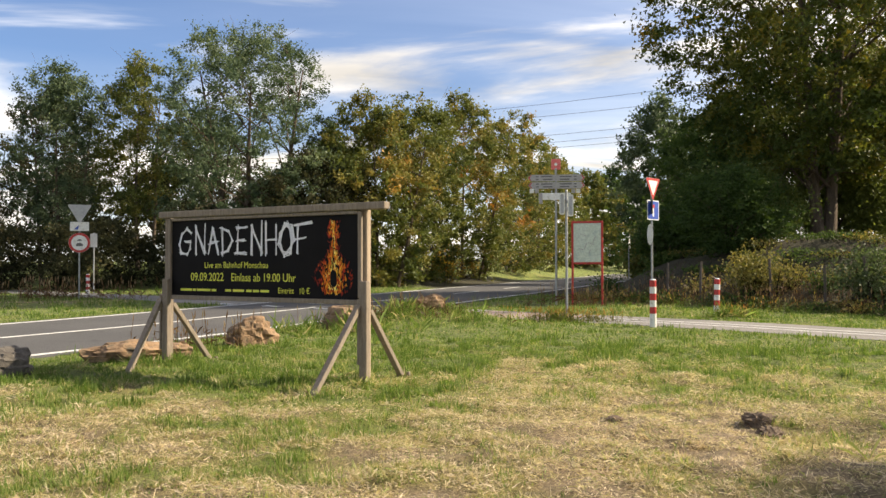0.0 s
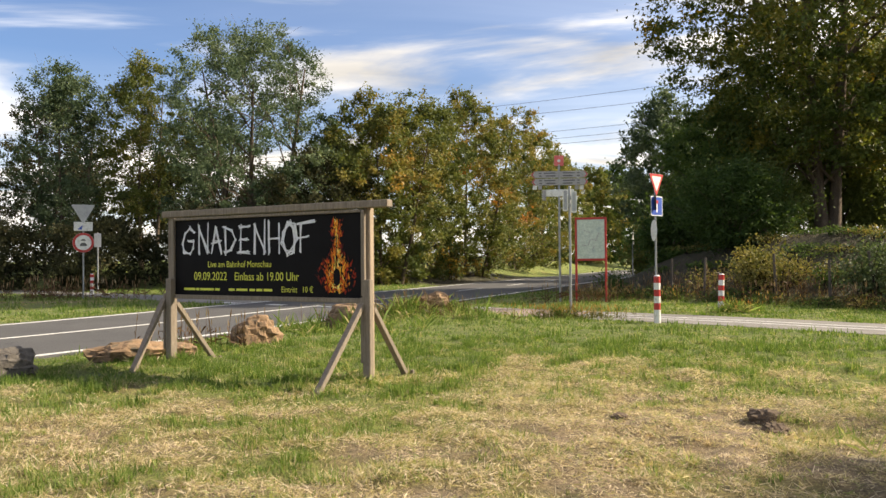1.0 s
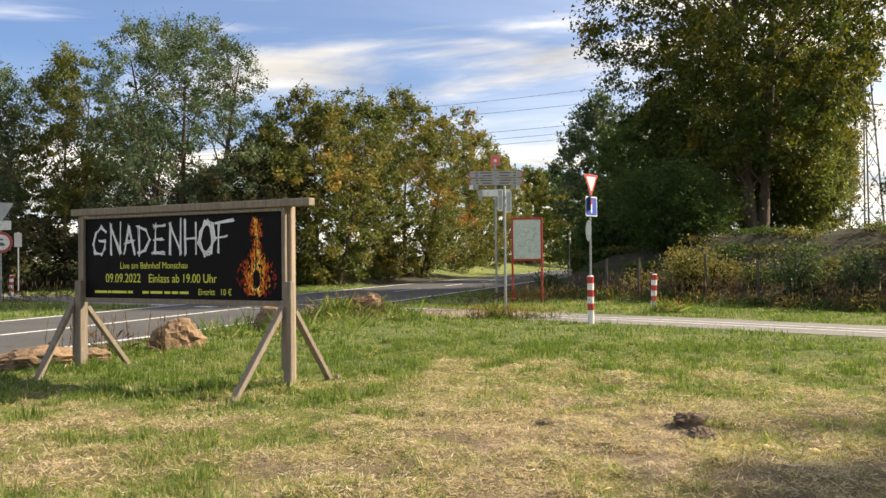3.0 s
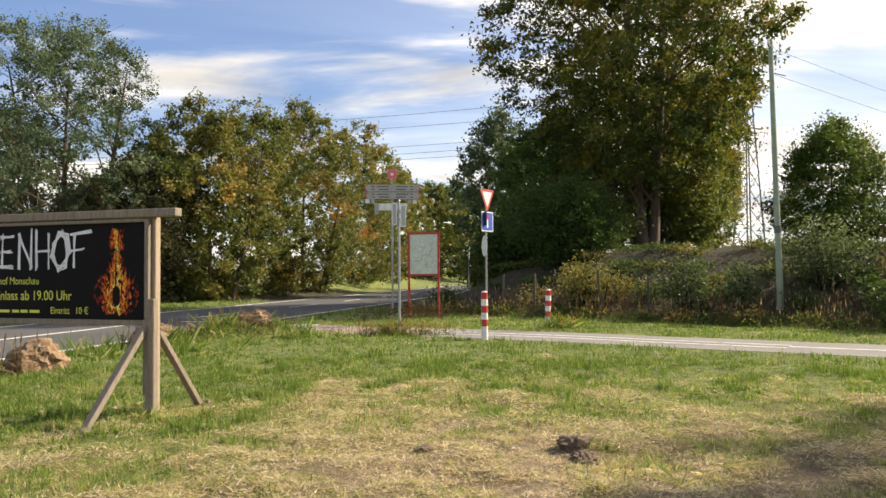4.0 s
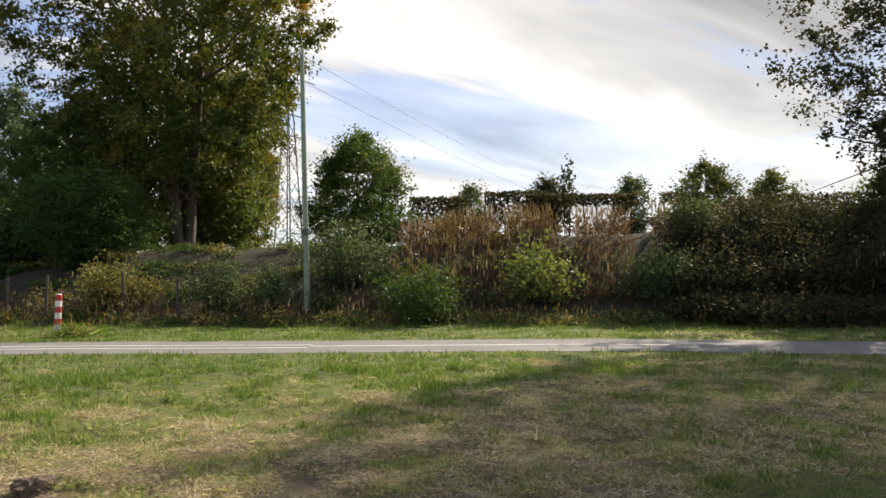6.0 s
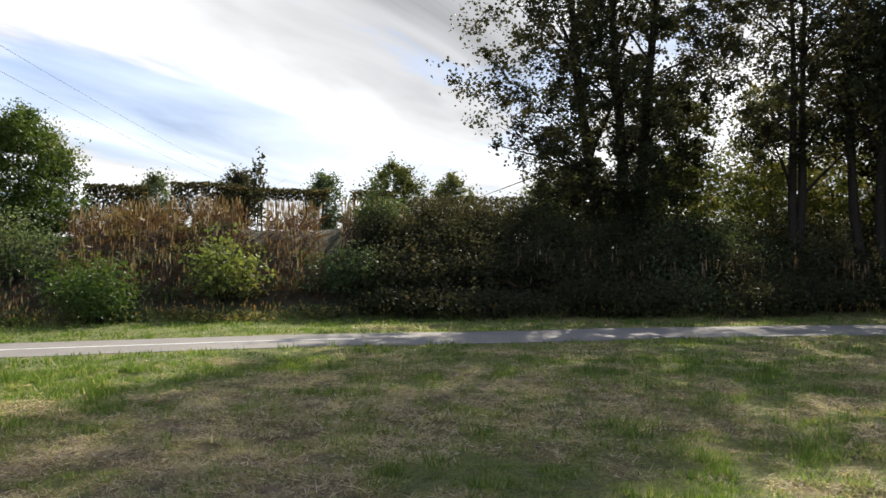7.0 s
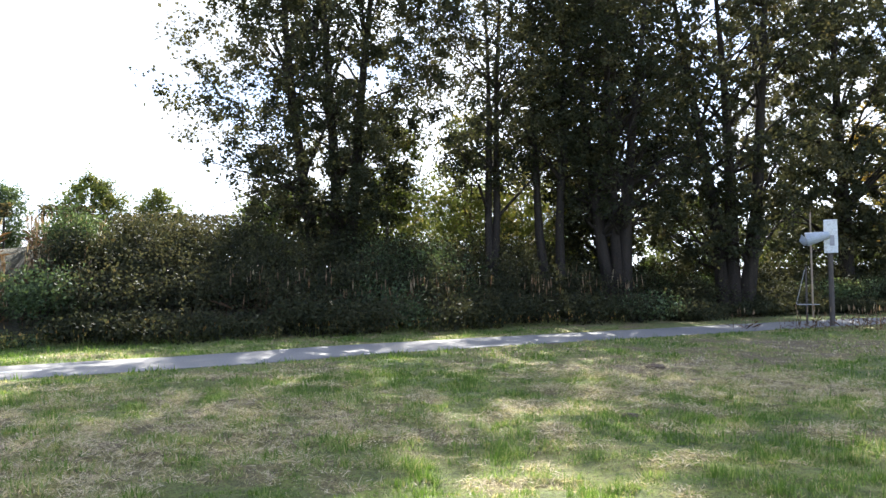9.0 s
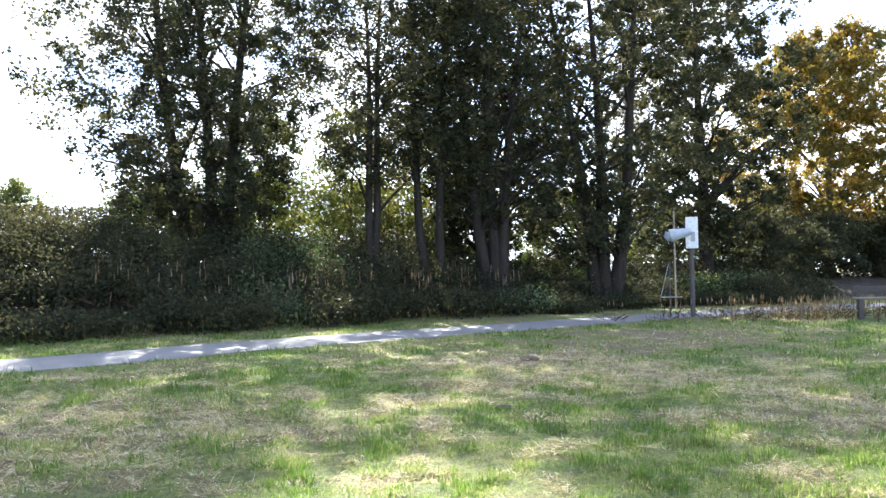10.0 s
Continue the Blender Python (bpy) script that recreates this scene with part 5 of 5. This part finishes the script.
for z, lenr, lenl in ((4.22, 0.90, 0.88), (3.98, 0.90, 0.86)):
    for s, ln in ((1, lenr), (-1, lenl)):
        m = pose(0, 0, z, 0, 0, -4 if s > 0 else 176) @ Matrix.Translation((0.03, -0.03 * s, 0))
        bl = part("blade", plate(blade(ln, 0.21), 0.02, m), sign_grey, finger, "grey arrow blade")
        f = -1 if s > 0 else 1
        part("arrow_tip", plate([(ln - 0.13, -0.09), (ln - 0.10, -0.09), (ln - 0.015, 0), (ln - 0.10, 0.09), (ln - 0.13, 0.09), (ln - 0.06, 0)], 0.004, m @ Matrix.Translation((0, 0.0125 * f, 0))), paint_red, bl, "red arrow tip")
        for dz, a, b in ((0.045, 0.10, 0.52), (-0.045, 0.10, 0.44), (0.045, 0.60, 0.70), (-0.045, 0.60, 0.70)):
            part("print_bar", box(((b - a) * ln, 0.003, 0.035), m @ Vector(((a + b) / 2 * ln, 0.0115 * f, dz)), (0, 0, -4), 0), ink_dark, bl)
for s in (-0.78, 0.72):
    for k in range(2):
        part("route_tile", box((0.13, 0.012, 0.13), (s + k * 0.16 * (1 if s < 0 else -1), -0.02, 3.80), (0, 0, -4), 0.003), sign_grey if k else paint_white, finger)
part("route_number", box((0.30, 0.03, 0.34), (0, 0, 4.66), (0, 0, -6), 0.012), paint_pink, finger, "red route tile")
part("route_ring", plate([(0.05 * math.cos(a), 0.05 * math.sin(a)) for a in np.linspace(0, 2 * math.pi, 18, endpoint=False)], 0.004, pose(0, 0, 4.66, 0, 0, -6) @ Matrix.Translation((0, -0.018, 0))), paint_white, finger)
part("street_plate", box((1.02, 0.02, 0.22), (-0.05, -0.06, 3.62), (0, 0, -8), 0.006), paint_white, finger, "white name plate")
part("street_plate_end", box((0.12, 0.03, 0.34), (-0.50, -0.09, 3.55), (0, 0, 20), 0.004), sign_grey, finger)

back_sign = thing("sign_post", 2.89, 19.19, ground_at(2.89, 19.19), 0, "steel post carrying two signs seen edge-on", "road sign")
pole(back_sign, 3.12)
traffic_sign(back_sign, rounded(0.13, 0.52), 2.80, 8, paint_white, steel_back, x=-0.12, layers=((rounded(0.085, 0.46), steel_back),))
traffic_sign(back_sign, rounded(0.13, 0.52), 2.76, -8, paint_white, steel_back, x=0.10, layers=((rounded(0.085, 0.46), steel_back),))

mapboard = thing("map_board", 4.52, 25.75, ground_at(4.52, 25.75) + 0.06, -16, "red-framed information board with a pale green map", "information board")
for x in (-0.47, 0.47):
    part("leg", box((0.065, 0.065, 2.9), (x, 0, 1.2), bevel=0.008), paint_red, mapboard)
part("top_rail", box((0.876, 0.06, 0.065), (0, 0, 2.615), bevel=0.006), paint_red, mapboard)
part("bottom_rail", box((0.876, 0.06, 0.065), (0, 0, 1.29), bevel=0.006), paint_red, mapboard)
sheet = part("map_sheet", box((0.87, 0.03, 1.25), (0, 0, 1.953), bevel=0.002), map_green, mapboard, "pale green map under glass")
for a, b, c, d in ((-0.2, 1.75, 0.16, 0.02), (-0.05, 1.84, 0.02, 0.2), (0.12, 1.92, 0.2, 0.02), (0.08, 1.66, 0.02, 0.16), (0.22, 2.05, 0.02, 0.24), (-0.12, 2.2, 0.22, 0.015)):
    part("map_route", box((c, 0.003, d), (a, -0.0165, b), (0, 20, 0), 0), sign_grey, sheet)

no_cars = thing("no_entry_post", -14.0, 30.3, ground_at(-14.0, 30.3), 0, "steel post with round red-rimmed prohibition sign", "road sign")
pole(no_cars, 3.6)
traffic_sign(no_cars, disc(0.38), 2.16, 24, paint_red, steel_back, layers=((disc(0.285), paint_white), ([(-0.12, -0.13), (0.12, -0.13), (0.12, -0.06), (0.06, -0.01), (-0.06, -0.01), (-0.12, -0.06)], ink_dark), ([(-0.09, 0.07), (0.09, 0.07), (0.05, 0.13), (-0.05, 0.13)], ink_dark)))
traffic_sign(no_cars, rounded(0.66, 0.34), 2.78, 24, paint_white, steel_back, layers=(([(-0.2, -0.12), (-0.05, -0.12), (-0.02, 0.06)], paint_blue),))
traffic_sign(no_cars, triangle(0.86), 3.36, 24, steel_back, steel_back)
gl_sign = thing("sign_post", -16.2, 36.4, ground_at(-16.2, 36.4), 0, "thin steel post with a grey rectangular sign back", "road sign")
pole(gl_sign, 2.75)
traffic_sign(gl_sign, rounded(0.30, 0.62), 2.42, 15, steel_back, steel_back)

warn = thing("warning_sign", 10.2, 45.0, ground_at(10.2, 45.0), 0, "dark back of a tilted triangular road sign", "road sign")
pole(warn, 2.2)
traffic_sign(warn, [(-0.5, -0.3), (0.5, -0.3), (0, 0.55)], 2.3, 70, paint_white, ink_dark)
small_sign = thing("sign_post", 14.4, 44.0, ground_at(14.4, 44.0), 0, "small white square sign on a low post", "road sign")
pole(small_sign, 1.5)
traffic_sign(small_sign, rounded(0.5, 0.5), 1.7, 10, paint_white, steel_back, layers=((rounded(0.24, 0.2), ink_dark),))

# utility pole and its wires
mast = thing("utility_pole", 13.35, 20.3, ground_at(13.35, 20.3), 0, "slim green-grey utility pole leaning slightly", "utility pole")
mast.matrix_world = mast.matrix_world @ pose(0, 0, 0, 0, -1.2, 0)
part("shaft", rod((0, 0, -0.3), (0, 0, 7.3), 0.088, 0.06, 14), pole_green, mast)
part("collar", rod((0, 0, 2.05), (0, 0, 2.25), 0.094, 0.094, 14), ink_dark, mast)
part("cross_arm", box((0.40, 0.05, 0.06), (0, 0, 7.12), (0, 0, 40), 0.006), ink_dark, mast)
for s in (-0.16, 0.16):
    part("insulator", rod((s * 0.77, s * 0.64, 7.14), (s * 0.77, s * 0.64, 7.28), 0.03, 0.02, 8), sign_grey, mast)
part("hook", rod((0, 0, 6.4), (0.42, 0, 6.32), 0.016, 0.012, 6), ink_dark, mast)
for k, (z, far) in enumerate(((7.05, (70, 52, 8.6)), (6.35, (70, 50, 6.9)))):
    a, b = np.array((13.3, 20.3, z + ground_at(13.35, 20.3))), np.array(far, float)
    line = [(a * (1 - s) + b * s - np.array((0, 0, 2.4 * s * (1 - s))), 0.006) for s in np.linspace(0, 1, 14)]
    v, f = tubes(line and [line], 4)
    tagged(new("telephone_wire", mesh_of("telephone_wire", v, f, cable)), "thin sagging telephone wire from the utility pole", "wire", "telephone wires")
for k, (z0, z1) in enumerate(((36.2, 35.4), (34.2, 32.6), (30.2, 28.8), (28.6, 27.4), (27.6, 26.2))):
    a, b = np.array((-60.0, 200.0, z0 - 1)), np.array((78.0, 128.0, z1))
    line = [(a * (1 - s) + b * s - np.array((0, 0, 9 * s * (1 - s))), 0.035) for s in np.linspace(0, 1, 16)]
    v, f = tubes([line], 4)
    tagged(new("power_line", mesh_of("power_line", v, f, cable)), "thin high-voltage line far behind the trees", "wire", "far power lines")
pylon = thing("pylon", 79.6, 129.0, 0, 20, "far steel lattice pylon half hidden by trees", "pylon")
for sx in (-1, 1):
    for sy in (-1, 1):
        part("leg", rod((sx * 2.2, sy * 2.2, -1), (sx * 0.5, sy * 0.5, 34), 0.16, 0.12, 6), ink_dark, pylon)
for k in range(9):
    z, w, w2 = 3.4 * k + 2, 2.2 - 0.166 * k, 2.2 - 0.166 * (k + 1)
    for s in (-1, 1):
        part("brace", rod((-w, s * w, z), (w2, s * w2, z + 3.4), 0.07, 0.07, 5), ink_dark, pylon)
        part("brace", rod((w, s * w, z), (-w2, s * w2, z + 3.4), 0.07, 0.07, 5), ink_dark, pylon)
for z in (27, 31):
    part("cross_arm", rod((-4, 0, z), (4, 0, z), 0.14, 0.14, 6), ink_dark, pylon)

# beside the far path: signal board, slim pole and bench
signal = thing("signal_post", 24.75, -7.67, ground_at(24.75, -7.67), -108, "dark post with a white board and grey horn-shaped hood", "sign post")
part("post", rod((0, 0, -0.3), (0, 0, 2.7), 0.075, 0.07, 10), wood_dark, signal)
part("board", box((0.36, 0.05, 0.95), (0.02, -0.10, 2.56), bevel=0.008), paint_white, signal, "weathered white board")
part("board_slot", box((0.12, 0.01, 0.30), (0.05, -0.128, 2.44), bevel=0.002), sign_grey, signal)
part("hood", rod((-0.02, -0.16, 2.60), (-0.62, -0.20, 2.48), 0.10, 0.20, 16), hood_blue, signal, "grey-blue horn-shaped hood")
part("hood_rim", rod((-0.62, -0.20, 2.48), (-0.74, -0.21, 2.38), 0.19, 0.10, 16), hood_blue, signal)
part("bracket", rod((0, 0, 2.62), (-0.08, -0.17, 2.60), 0.04, 0.04, 8), steel, signal)
pump = thing("rope_swing", 25.6, -7.3, ground_at(25.6, -7.3), -105, "pale bar hanging on a cord behind the post", "swing")
part("bar", rod((-0.30, 0, 0.62), (0.34, 0, 0.62), 0.014, 0.014, 8), sign_grey, pump)
part("cord", rod((-0.30, 0, 0.64), (-0.05, 0.02, 1.65), 0.010, 0.010, 6), sign_grey, pump)
part("stake", rod((-0.02, 0.02, -0.3), (-0.02, 0.02, 1.75), 0.03, 0.025, 8), wood_dark, pump)
slim = thing("slim_pole", 29.6, -8.9, ground_at(29.6, -8.9), 0, "slim pale pole among the shaded trees", "pole")
part("shaft", rod((0, 0, -0.2), (0, 0, 3.7), 0.035, 0.03, 8), wood_pale, slim)
bench = thing("bench", 22.2, -12.3, ground_at(22.2, -12.3), -112, "low dark wooden bench with pale seat boards", "bench")
for x in (-0.8, 0.8):
    part("leg", box((0.14, 0.42, 0.62), (x, 0, 0.24), bevel=0.02), wood_dark, bench)
for y in (-0.14, 0.02, 0.18):
    part("seat_board", box((1.9, 0.13, 0.05), (0, y, 0.575), bevel=0.008), wood_grey, bench)
part("back_board", box((1.9, 0.05, 0.16), (0, 0.27, 0.82), (8, 0, 0), 0.008), wood_dark, bench)
for x in (-0.8, 0.8):
    part("back_post", box((0.08, 0.06, 0.7), (x, 0.30, 0.6), bevel=0.008), wood_dark, bench)

# old fence posts in the scrub
for x, y, h, lean in ((8.2, 26.0, 1.25, 3), (9.7, 24.0, 1.3, -4), (10.6, 22.5, 1.15, -2), (11.5, 21.8, 1.35, -14), (7.5, 27.3, 1.2, 2)):
    ob = thing("fence_post", x, y, ground_at(x, y), 0, "old dark split fence post leaning in the scrub", "fence post", "old fence posts")
    ob.matrix_world = ob.matrix_world @ pose(0, 0, 0, 0, lean, 30)
    part("post", rod((0, 0, -0.3), (0, 0, h), 0.045, 0.038, 8), wood_dark, ob)

# ---- rocks and molehills ----


def boulder(name, x, y, sx, sy, sz, mat, seed, label, category, group, turn=0, sink=0.25, crumb=0.06):
    bm = bmesh.new()
    bmesh.ops.create_icosphere(bm, subdivisions=4, radius=1)
    for v in bm.verts:
        p = v.co.copy()
        n1 = noise.noise(p * 1.1 + Vector((seed * 7.3, 0, 0)))
        n2 = noise.noise(p * 3.2 + Vector((0, seed * 3.1, 0)))
        n3 = noise.noise(p * 8.0 + Vector((0, 0, seed)))
        q = Vector([round(c * 2.3) / 2.3 for c in p]) * 0.35 + p * 0.65
        v.co = q * (1 + 0.32 * n1 + 0.15 * n2 + crumb * n3)
        v.co = Vector((v.co.x * sx / 2, v.co.y * sy / 2, v.co.z * sz / 2))
    me = bpy.data.meshes.new(name)
    bm.to_mesh(me)
    bm.free()
    me.materials.append(mat)
    ob = new(name, me)
    ob.matrix_world = pose(x, y, ground_at(x, y) + sz * (0.5 - sink), 0, 0, turn)
    return tagged(ob, label, category, group)


boulder("boulder", -3.28, 13.85, 0.82, 0.6, 0.62, rock_tan, 1, "tan sandstone boulder at the roadside", "rock", "roadside boulders", 20)
boulder("boulder", -2.15, 16.75, 0.85, 0.6, 0.66, rock_tan, 2, "brown sandstone boulder in tall grass", "rock", "roadside boulders", -15)
boulder("boulder", -0.35, 18.75, 0.72, 0.5, 0.42, rock_tan, 3, "pale sandstone boulder on a grassy knoll", "rock", "roadside boulders", 5, 0.12)
boulder("boulder", -4.55, 11.55, 1.15, 0.7, 0.36, rock_tan, 4, "flat crumbling sandstone slab in the grass", "rock", "roadside boulders", 25)
boulder("boulder", -4.05, 12.05, 0.6, 0.4, 0.26, rock_tan, 6, "small flat sandstone beside the slab", "rock", "roadside boulders", 5)
boulder("boulder", -5.38, 9.95, 0.62, 0.5, 0.48, rock_dark, 5, "dark brown boulder at the roadside", "rock", "roadside boulders", 40)
for k, (x, y, s) in enumerate(((2.74, 7.12, 0.26), (2.64, 6.64, 0.22), (1.55, 7.3, 0.16), (13.9, -0.8, 0.28), (9.6, 0.2, 0.18))):
    boulder("molehill", x, y, s, s * 0.85, s * (0.6 if k < 2 else 0.4), soil, 20 + k, "small crumbly molehill of dark earth", "molehill", "molehills in the meadow", 30 * k, 0.30, 0.22)

# ---- the sward ----


def sward(name, label, places, height, width, blades, seed, near, fine=True):
    """Tufts of blades: upright where green, lying where dry."""
    rng = np.random.default_rng(seed)
    clump = speckle(places[:, 0] + 1, places[:, 1] + 6, 0.15) + 0.7 * speckle(places[:, 0] + 3, places[:, 1] + 5, 0.34)
    places = places[rng.uniform(size=len(places)) < np.clip(0.58 + 0.72 * clump, 0.06, 1)]
    dry = dryness(places[:, 0], places[:, 1]) + rng.normal(size=len(places)) * 0.26
    base = np.repeat(np.c_[places, land(places[:, 0], places[:, 1]) - 0.004], blades, 0)
    d = np.repeat(dry, blades)
    n = len(base)
    base[:, :2] += rng.normal(size=(n, 2)) * near
    g = rng.uniform(0, 2 * math.pi, n)
    flat = np.clip(0.45 + 1.1 * d + rng.normal(size=n) * 0.3, 0.1, 1.35)
    lush = np.repeat(np.clip(1.0 + 1.0 * speckle(places[:, 0] + 5, places[:, 1] + 2, 0.27) + 0.3 * speckle(places[:, 0], places[:, 1], 1.6) - 0.4 * speckle(places[:, 0] + 9, places[:, 1] + 4, 0.5), 0.35, 1.55), blades)
    h = height * lush * rng.uniform(0.5, 1.4, n) * np.clip(1.15 - 0.35 * d, 0.5, 1.2) * np.repeat(rng.lognormal(0, 0.28, len(places)), blades)
    out = np.stack((np.cos(g) * np.sin(flat), np.sin(g) * np.sin(flat), np.cos(flat)), 1) * h[:, None]
    w = np.stack((-np.sin(g), np.cos(g), np.zeros(n)), 1) * (width * rng.uniform(0.6, 1.3, n))[:, None]
    mid = base + out * 0.55 + np.array((0, 0, 1)) * (h * 0.10)[:, None]
    if fine:
        v = np.stack((base - w, base + w, mid + w * 0.7, base + out), 1).reshape(-1, 3)
        f = np.arange(4 * n).reshape(-1, 4)
    else:
        v = np.stack((base - w, base + w, base + out), 1).reshape(-1, 3)
        f = np.arange(3 * n).reshape(-1, 3)
    tint = np.clip(0.04 + d * 0.95 - 0.05 * (lush - 1) + rng.normal(size=n) * 0.15, 0, 1)
    return tagged(new(name, mesh_of(name, v, f, blade_green, tint)), label, "grass", kind="stuff")


def scatter(n, r0, r1, a0, a1, seed, clear=0.05):
    rng = np.random.default_rng(seed)
    r, a = np.sqrt(rng.uniform(r0 * r0, r1 * r1, n)), np.radians(rng.uniform(a0, a1, n))
    p = np.c_[0.6 + r * np.sin(a), 0.8 + r * np.cos(a)]
    road, _ = away(ROAD, p[:, 0], p[:, 1])
    trail, _ = away(TRAIL, p[:, 0], p[:, 1])
    _, behind = away(FOOT, p[:, 0], p[:, 1])
    return p[(road > ROAD_HALF + clear) & (trail > TRAIL_HALF + clear) & (-behind < 1.2)]


sward("grass", "short mown grass, green with dry straw between", scatter(56000, 3.6, 7.5, -38, 132, 1), 0.044, 0.0042, 7, 2, 0.024, False)
sward("grass", "short mown grass, green with dry straw between", scatter(80000, 7.5, 13.0, -38, 132, 3), 0.046, 0.0060, 7, 4, 0.034, False)
sward("grass", "short mown grass, green with dry straw between", scatter(64000, 13.0, 24.0, -38, 132, 5), 0.046, 0.012, 6, 6, 0.08, False)
sward("grass", "short grass on the far verge", scatter(16000, 24.0, 42.0, -32, 24, 7), 0.08, 0.018, 4, 8, 0.10, False)


def patch(n, x, y, sx, sy, seed):
    p = np.random.default_rng(seed).normal(size=(n, 2)) * np.array((sx, sy)) + np.array((x, y))
    road, _ = away(ROAD, p[:, 0], p[:, 1])
    trail, _ = away(TRAIL, p[:, 0], p[:, 1])
    return p[(road > ROAD_HALF + 0.02) & (trail > TRAIL_HALF - 0.05)]


rank = np.vstack((patch(1100, -0.6, 18.2, 1.0, 0.7, 1), patch(420, -2.3, 16.2, 0.6, 0.5, 2), patch(220, 7.15, 20.25, 0.3, 0.15, 7), patch(260, 2.9, 18.85, 0.6, 0.16, 8)))
sward("rank_grass", "long seeding grass on the knoll and round the posts", rank, 0.16, 0.006, 7, 16, 0.05)
tall = np.vstack((patch(260, -0.95, 9.4, 0.25, 0.25, 3), patch(260, -3.7, 10.9, 0.3, 0.25, 4), patch(160, -3.0, 9.6, 1.2, 0.5, 5), patch(70, 4.6, 17.5, 0.2, 0.12, 6), patch(120, 4.4, 25.4, 0.8, 0.3, 9), patch(280, -5.0, 10.6, 0.8, 0.5, 10), patch(300, -3.6, 12.9, 0.8, 0.5, 13)))
sward("tall_tufts", "taller green tufts round posts and boulders", tall, 0.07, 0.0042, 8, 14, 0.05)
clumps = np.random.default_rng(21)
spots = np.c_[clumps.uniform(-4, 16, 70), clumps.uniform(-1, 13, 70)]
spots = spots[(np.hypot(spots[:, 0] - 0.6, spots[:, 1] - 0.8) > 4.4)]
sward("clover_tufts", "scattered bright green tufts in the mown meadow", np.vstack([patch(34, x, y, 0.16, 0.13, 40 + k) for k, (x, y) in enumerate(spots)]), 0.05, 0.0038, 8, 15, 0.03)

thatch = scatter(170000, 3.6, 14.0, -38, 132, 51)
thatch = thatch[dryness(thatch[:, 0], thatch[:, 1]) > 0.40]
thatch = thatch[speckle(thatch[:, 0] + 2, thatch[:, 1], 0.17) + 0.6 * speckle(thatch[:, 0], thatch[:, 1] + 3, 0.4) > -0.25][:56000]


def straw(name, label, places, seed, lift=0.055, shade=0.74):
    """Loose cut straw lying crosswise in small heaps."""
    rng = np.random.default_rng(seed)
    n = len(places) * 4
    base = np.repeat(np.c_[places, land(places[:, 0], places[:, 1])], 4, 0)
    heap = np.repeat(np.clip(0.5 + speckle(places[:, 0], places[:, 1], 0.22) + 0.6 * speckle(places[:, 0] + 7, places[:, 1], 0.5), 0.05, 1.6), 4)
    base += np.c_[rng.normal(size=(n, 2)) * 0.05, rng.uniform(0.0, lift, n) * heap]
    g = rng.uniform(0, 2 * math.pi, n)
    ln = rng.uniform(0.025, 0.085, n)
    way = np.stack((np.cos(g), np.sin(g), rng.normal(size=n) * 0.30 + 0.12), 1) * ln[:, None]
    w = np.stack((-np.sin(g), np.cos(g), rng.normal(size=n) * 0.5), 1) * rng.uniform(0.0018, 0.0042, n)[:, None]
    v = np.stack((base - w, base + w, base + way), 1).reshape(-1, 3)
    return tagged(new(name, mesh_of(name, v, np.arange(3 * n).reshape(-1, 3), blade_green, np.clip(rng.normal(size=n) * 0.23 + shade, 0.2, 1))), label, "straw", kind="stuff")


withered = np.random.default_rng(61)
nests = np.c_[withered.uniform(-2.5, 6.5, 46), withered.uniform(4.8, 11.0, 46)]
straw("straw_heaps", "raked brown heaps of withered cuttings", np.vstack([patch(60, x, y, 0.15, 0.09, 100 + k) for k, (x, y) in enumerate(nests)]) , 62, 0.10, 0.55)
straw("straw", "loose pale straw lying on the mown meadow", thatch, 52)
sward("dead_tufts", "dark dead tufts beside the molehills", np.vstack((patch(50, 2.74, 7.1, 0.13, 0.10, 71), patch(40, 2.66, 6.62, 0.08, 0.06, 72), patch(40, 1.5, 7.35, 0.08, 0.06, 73), patch(120, 3.6, 6.4, 0.5, 0.3, 74))), 0.06, 0.005, 6, 75, 0.03)
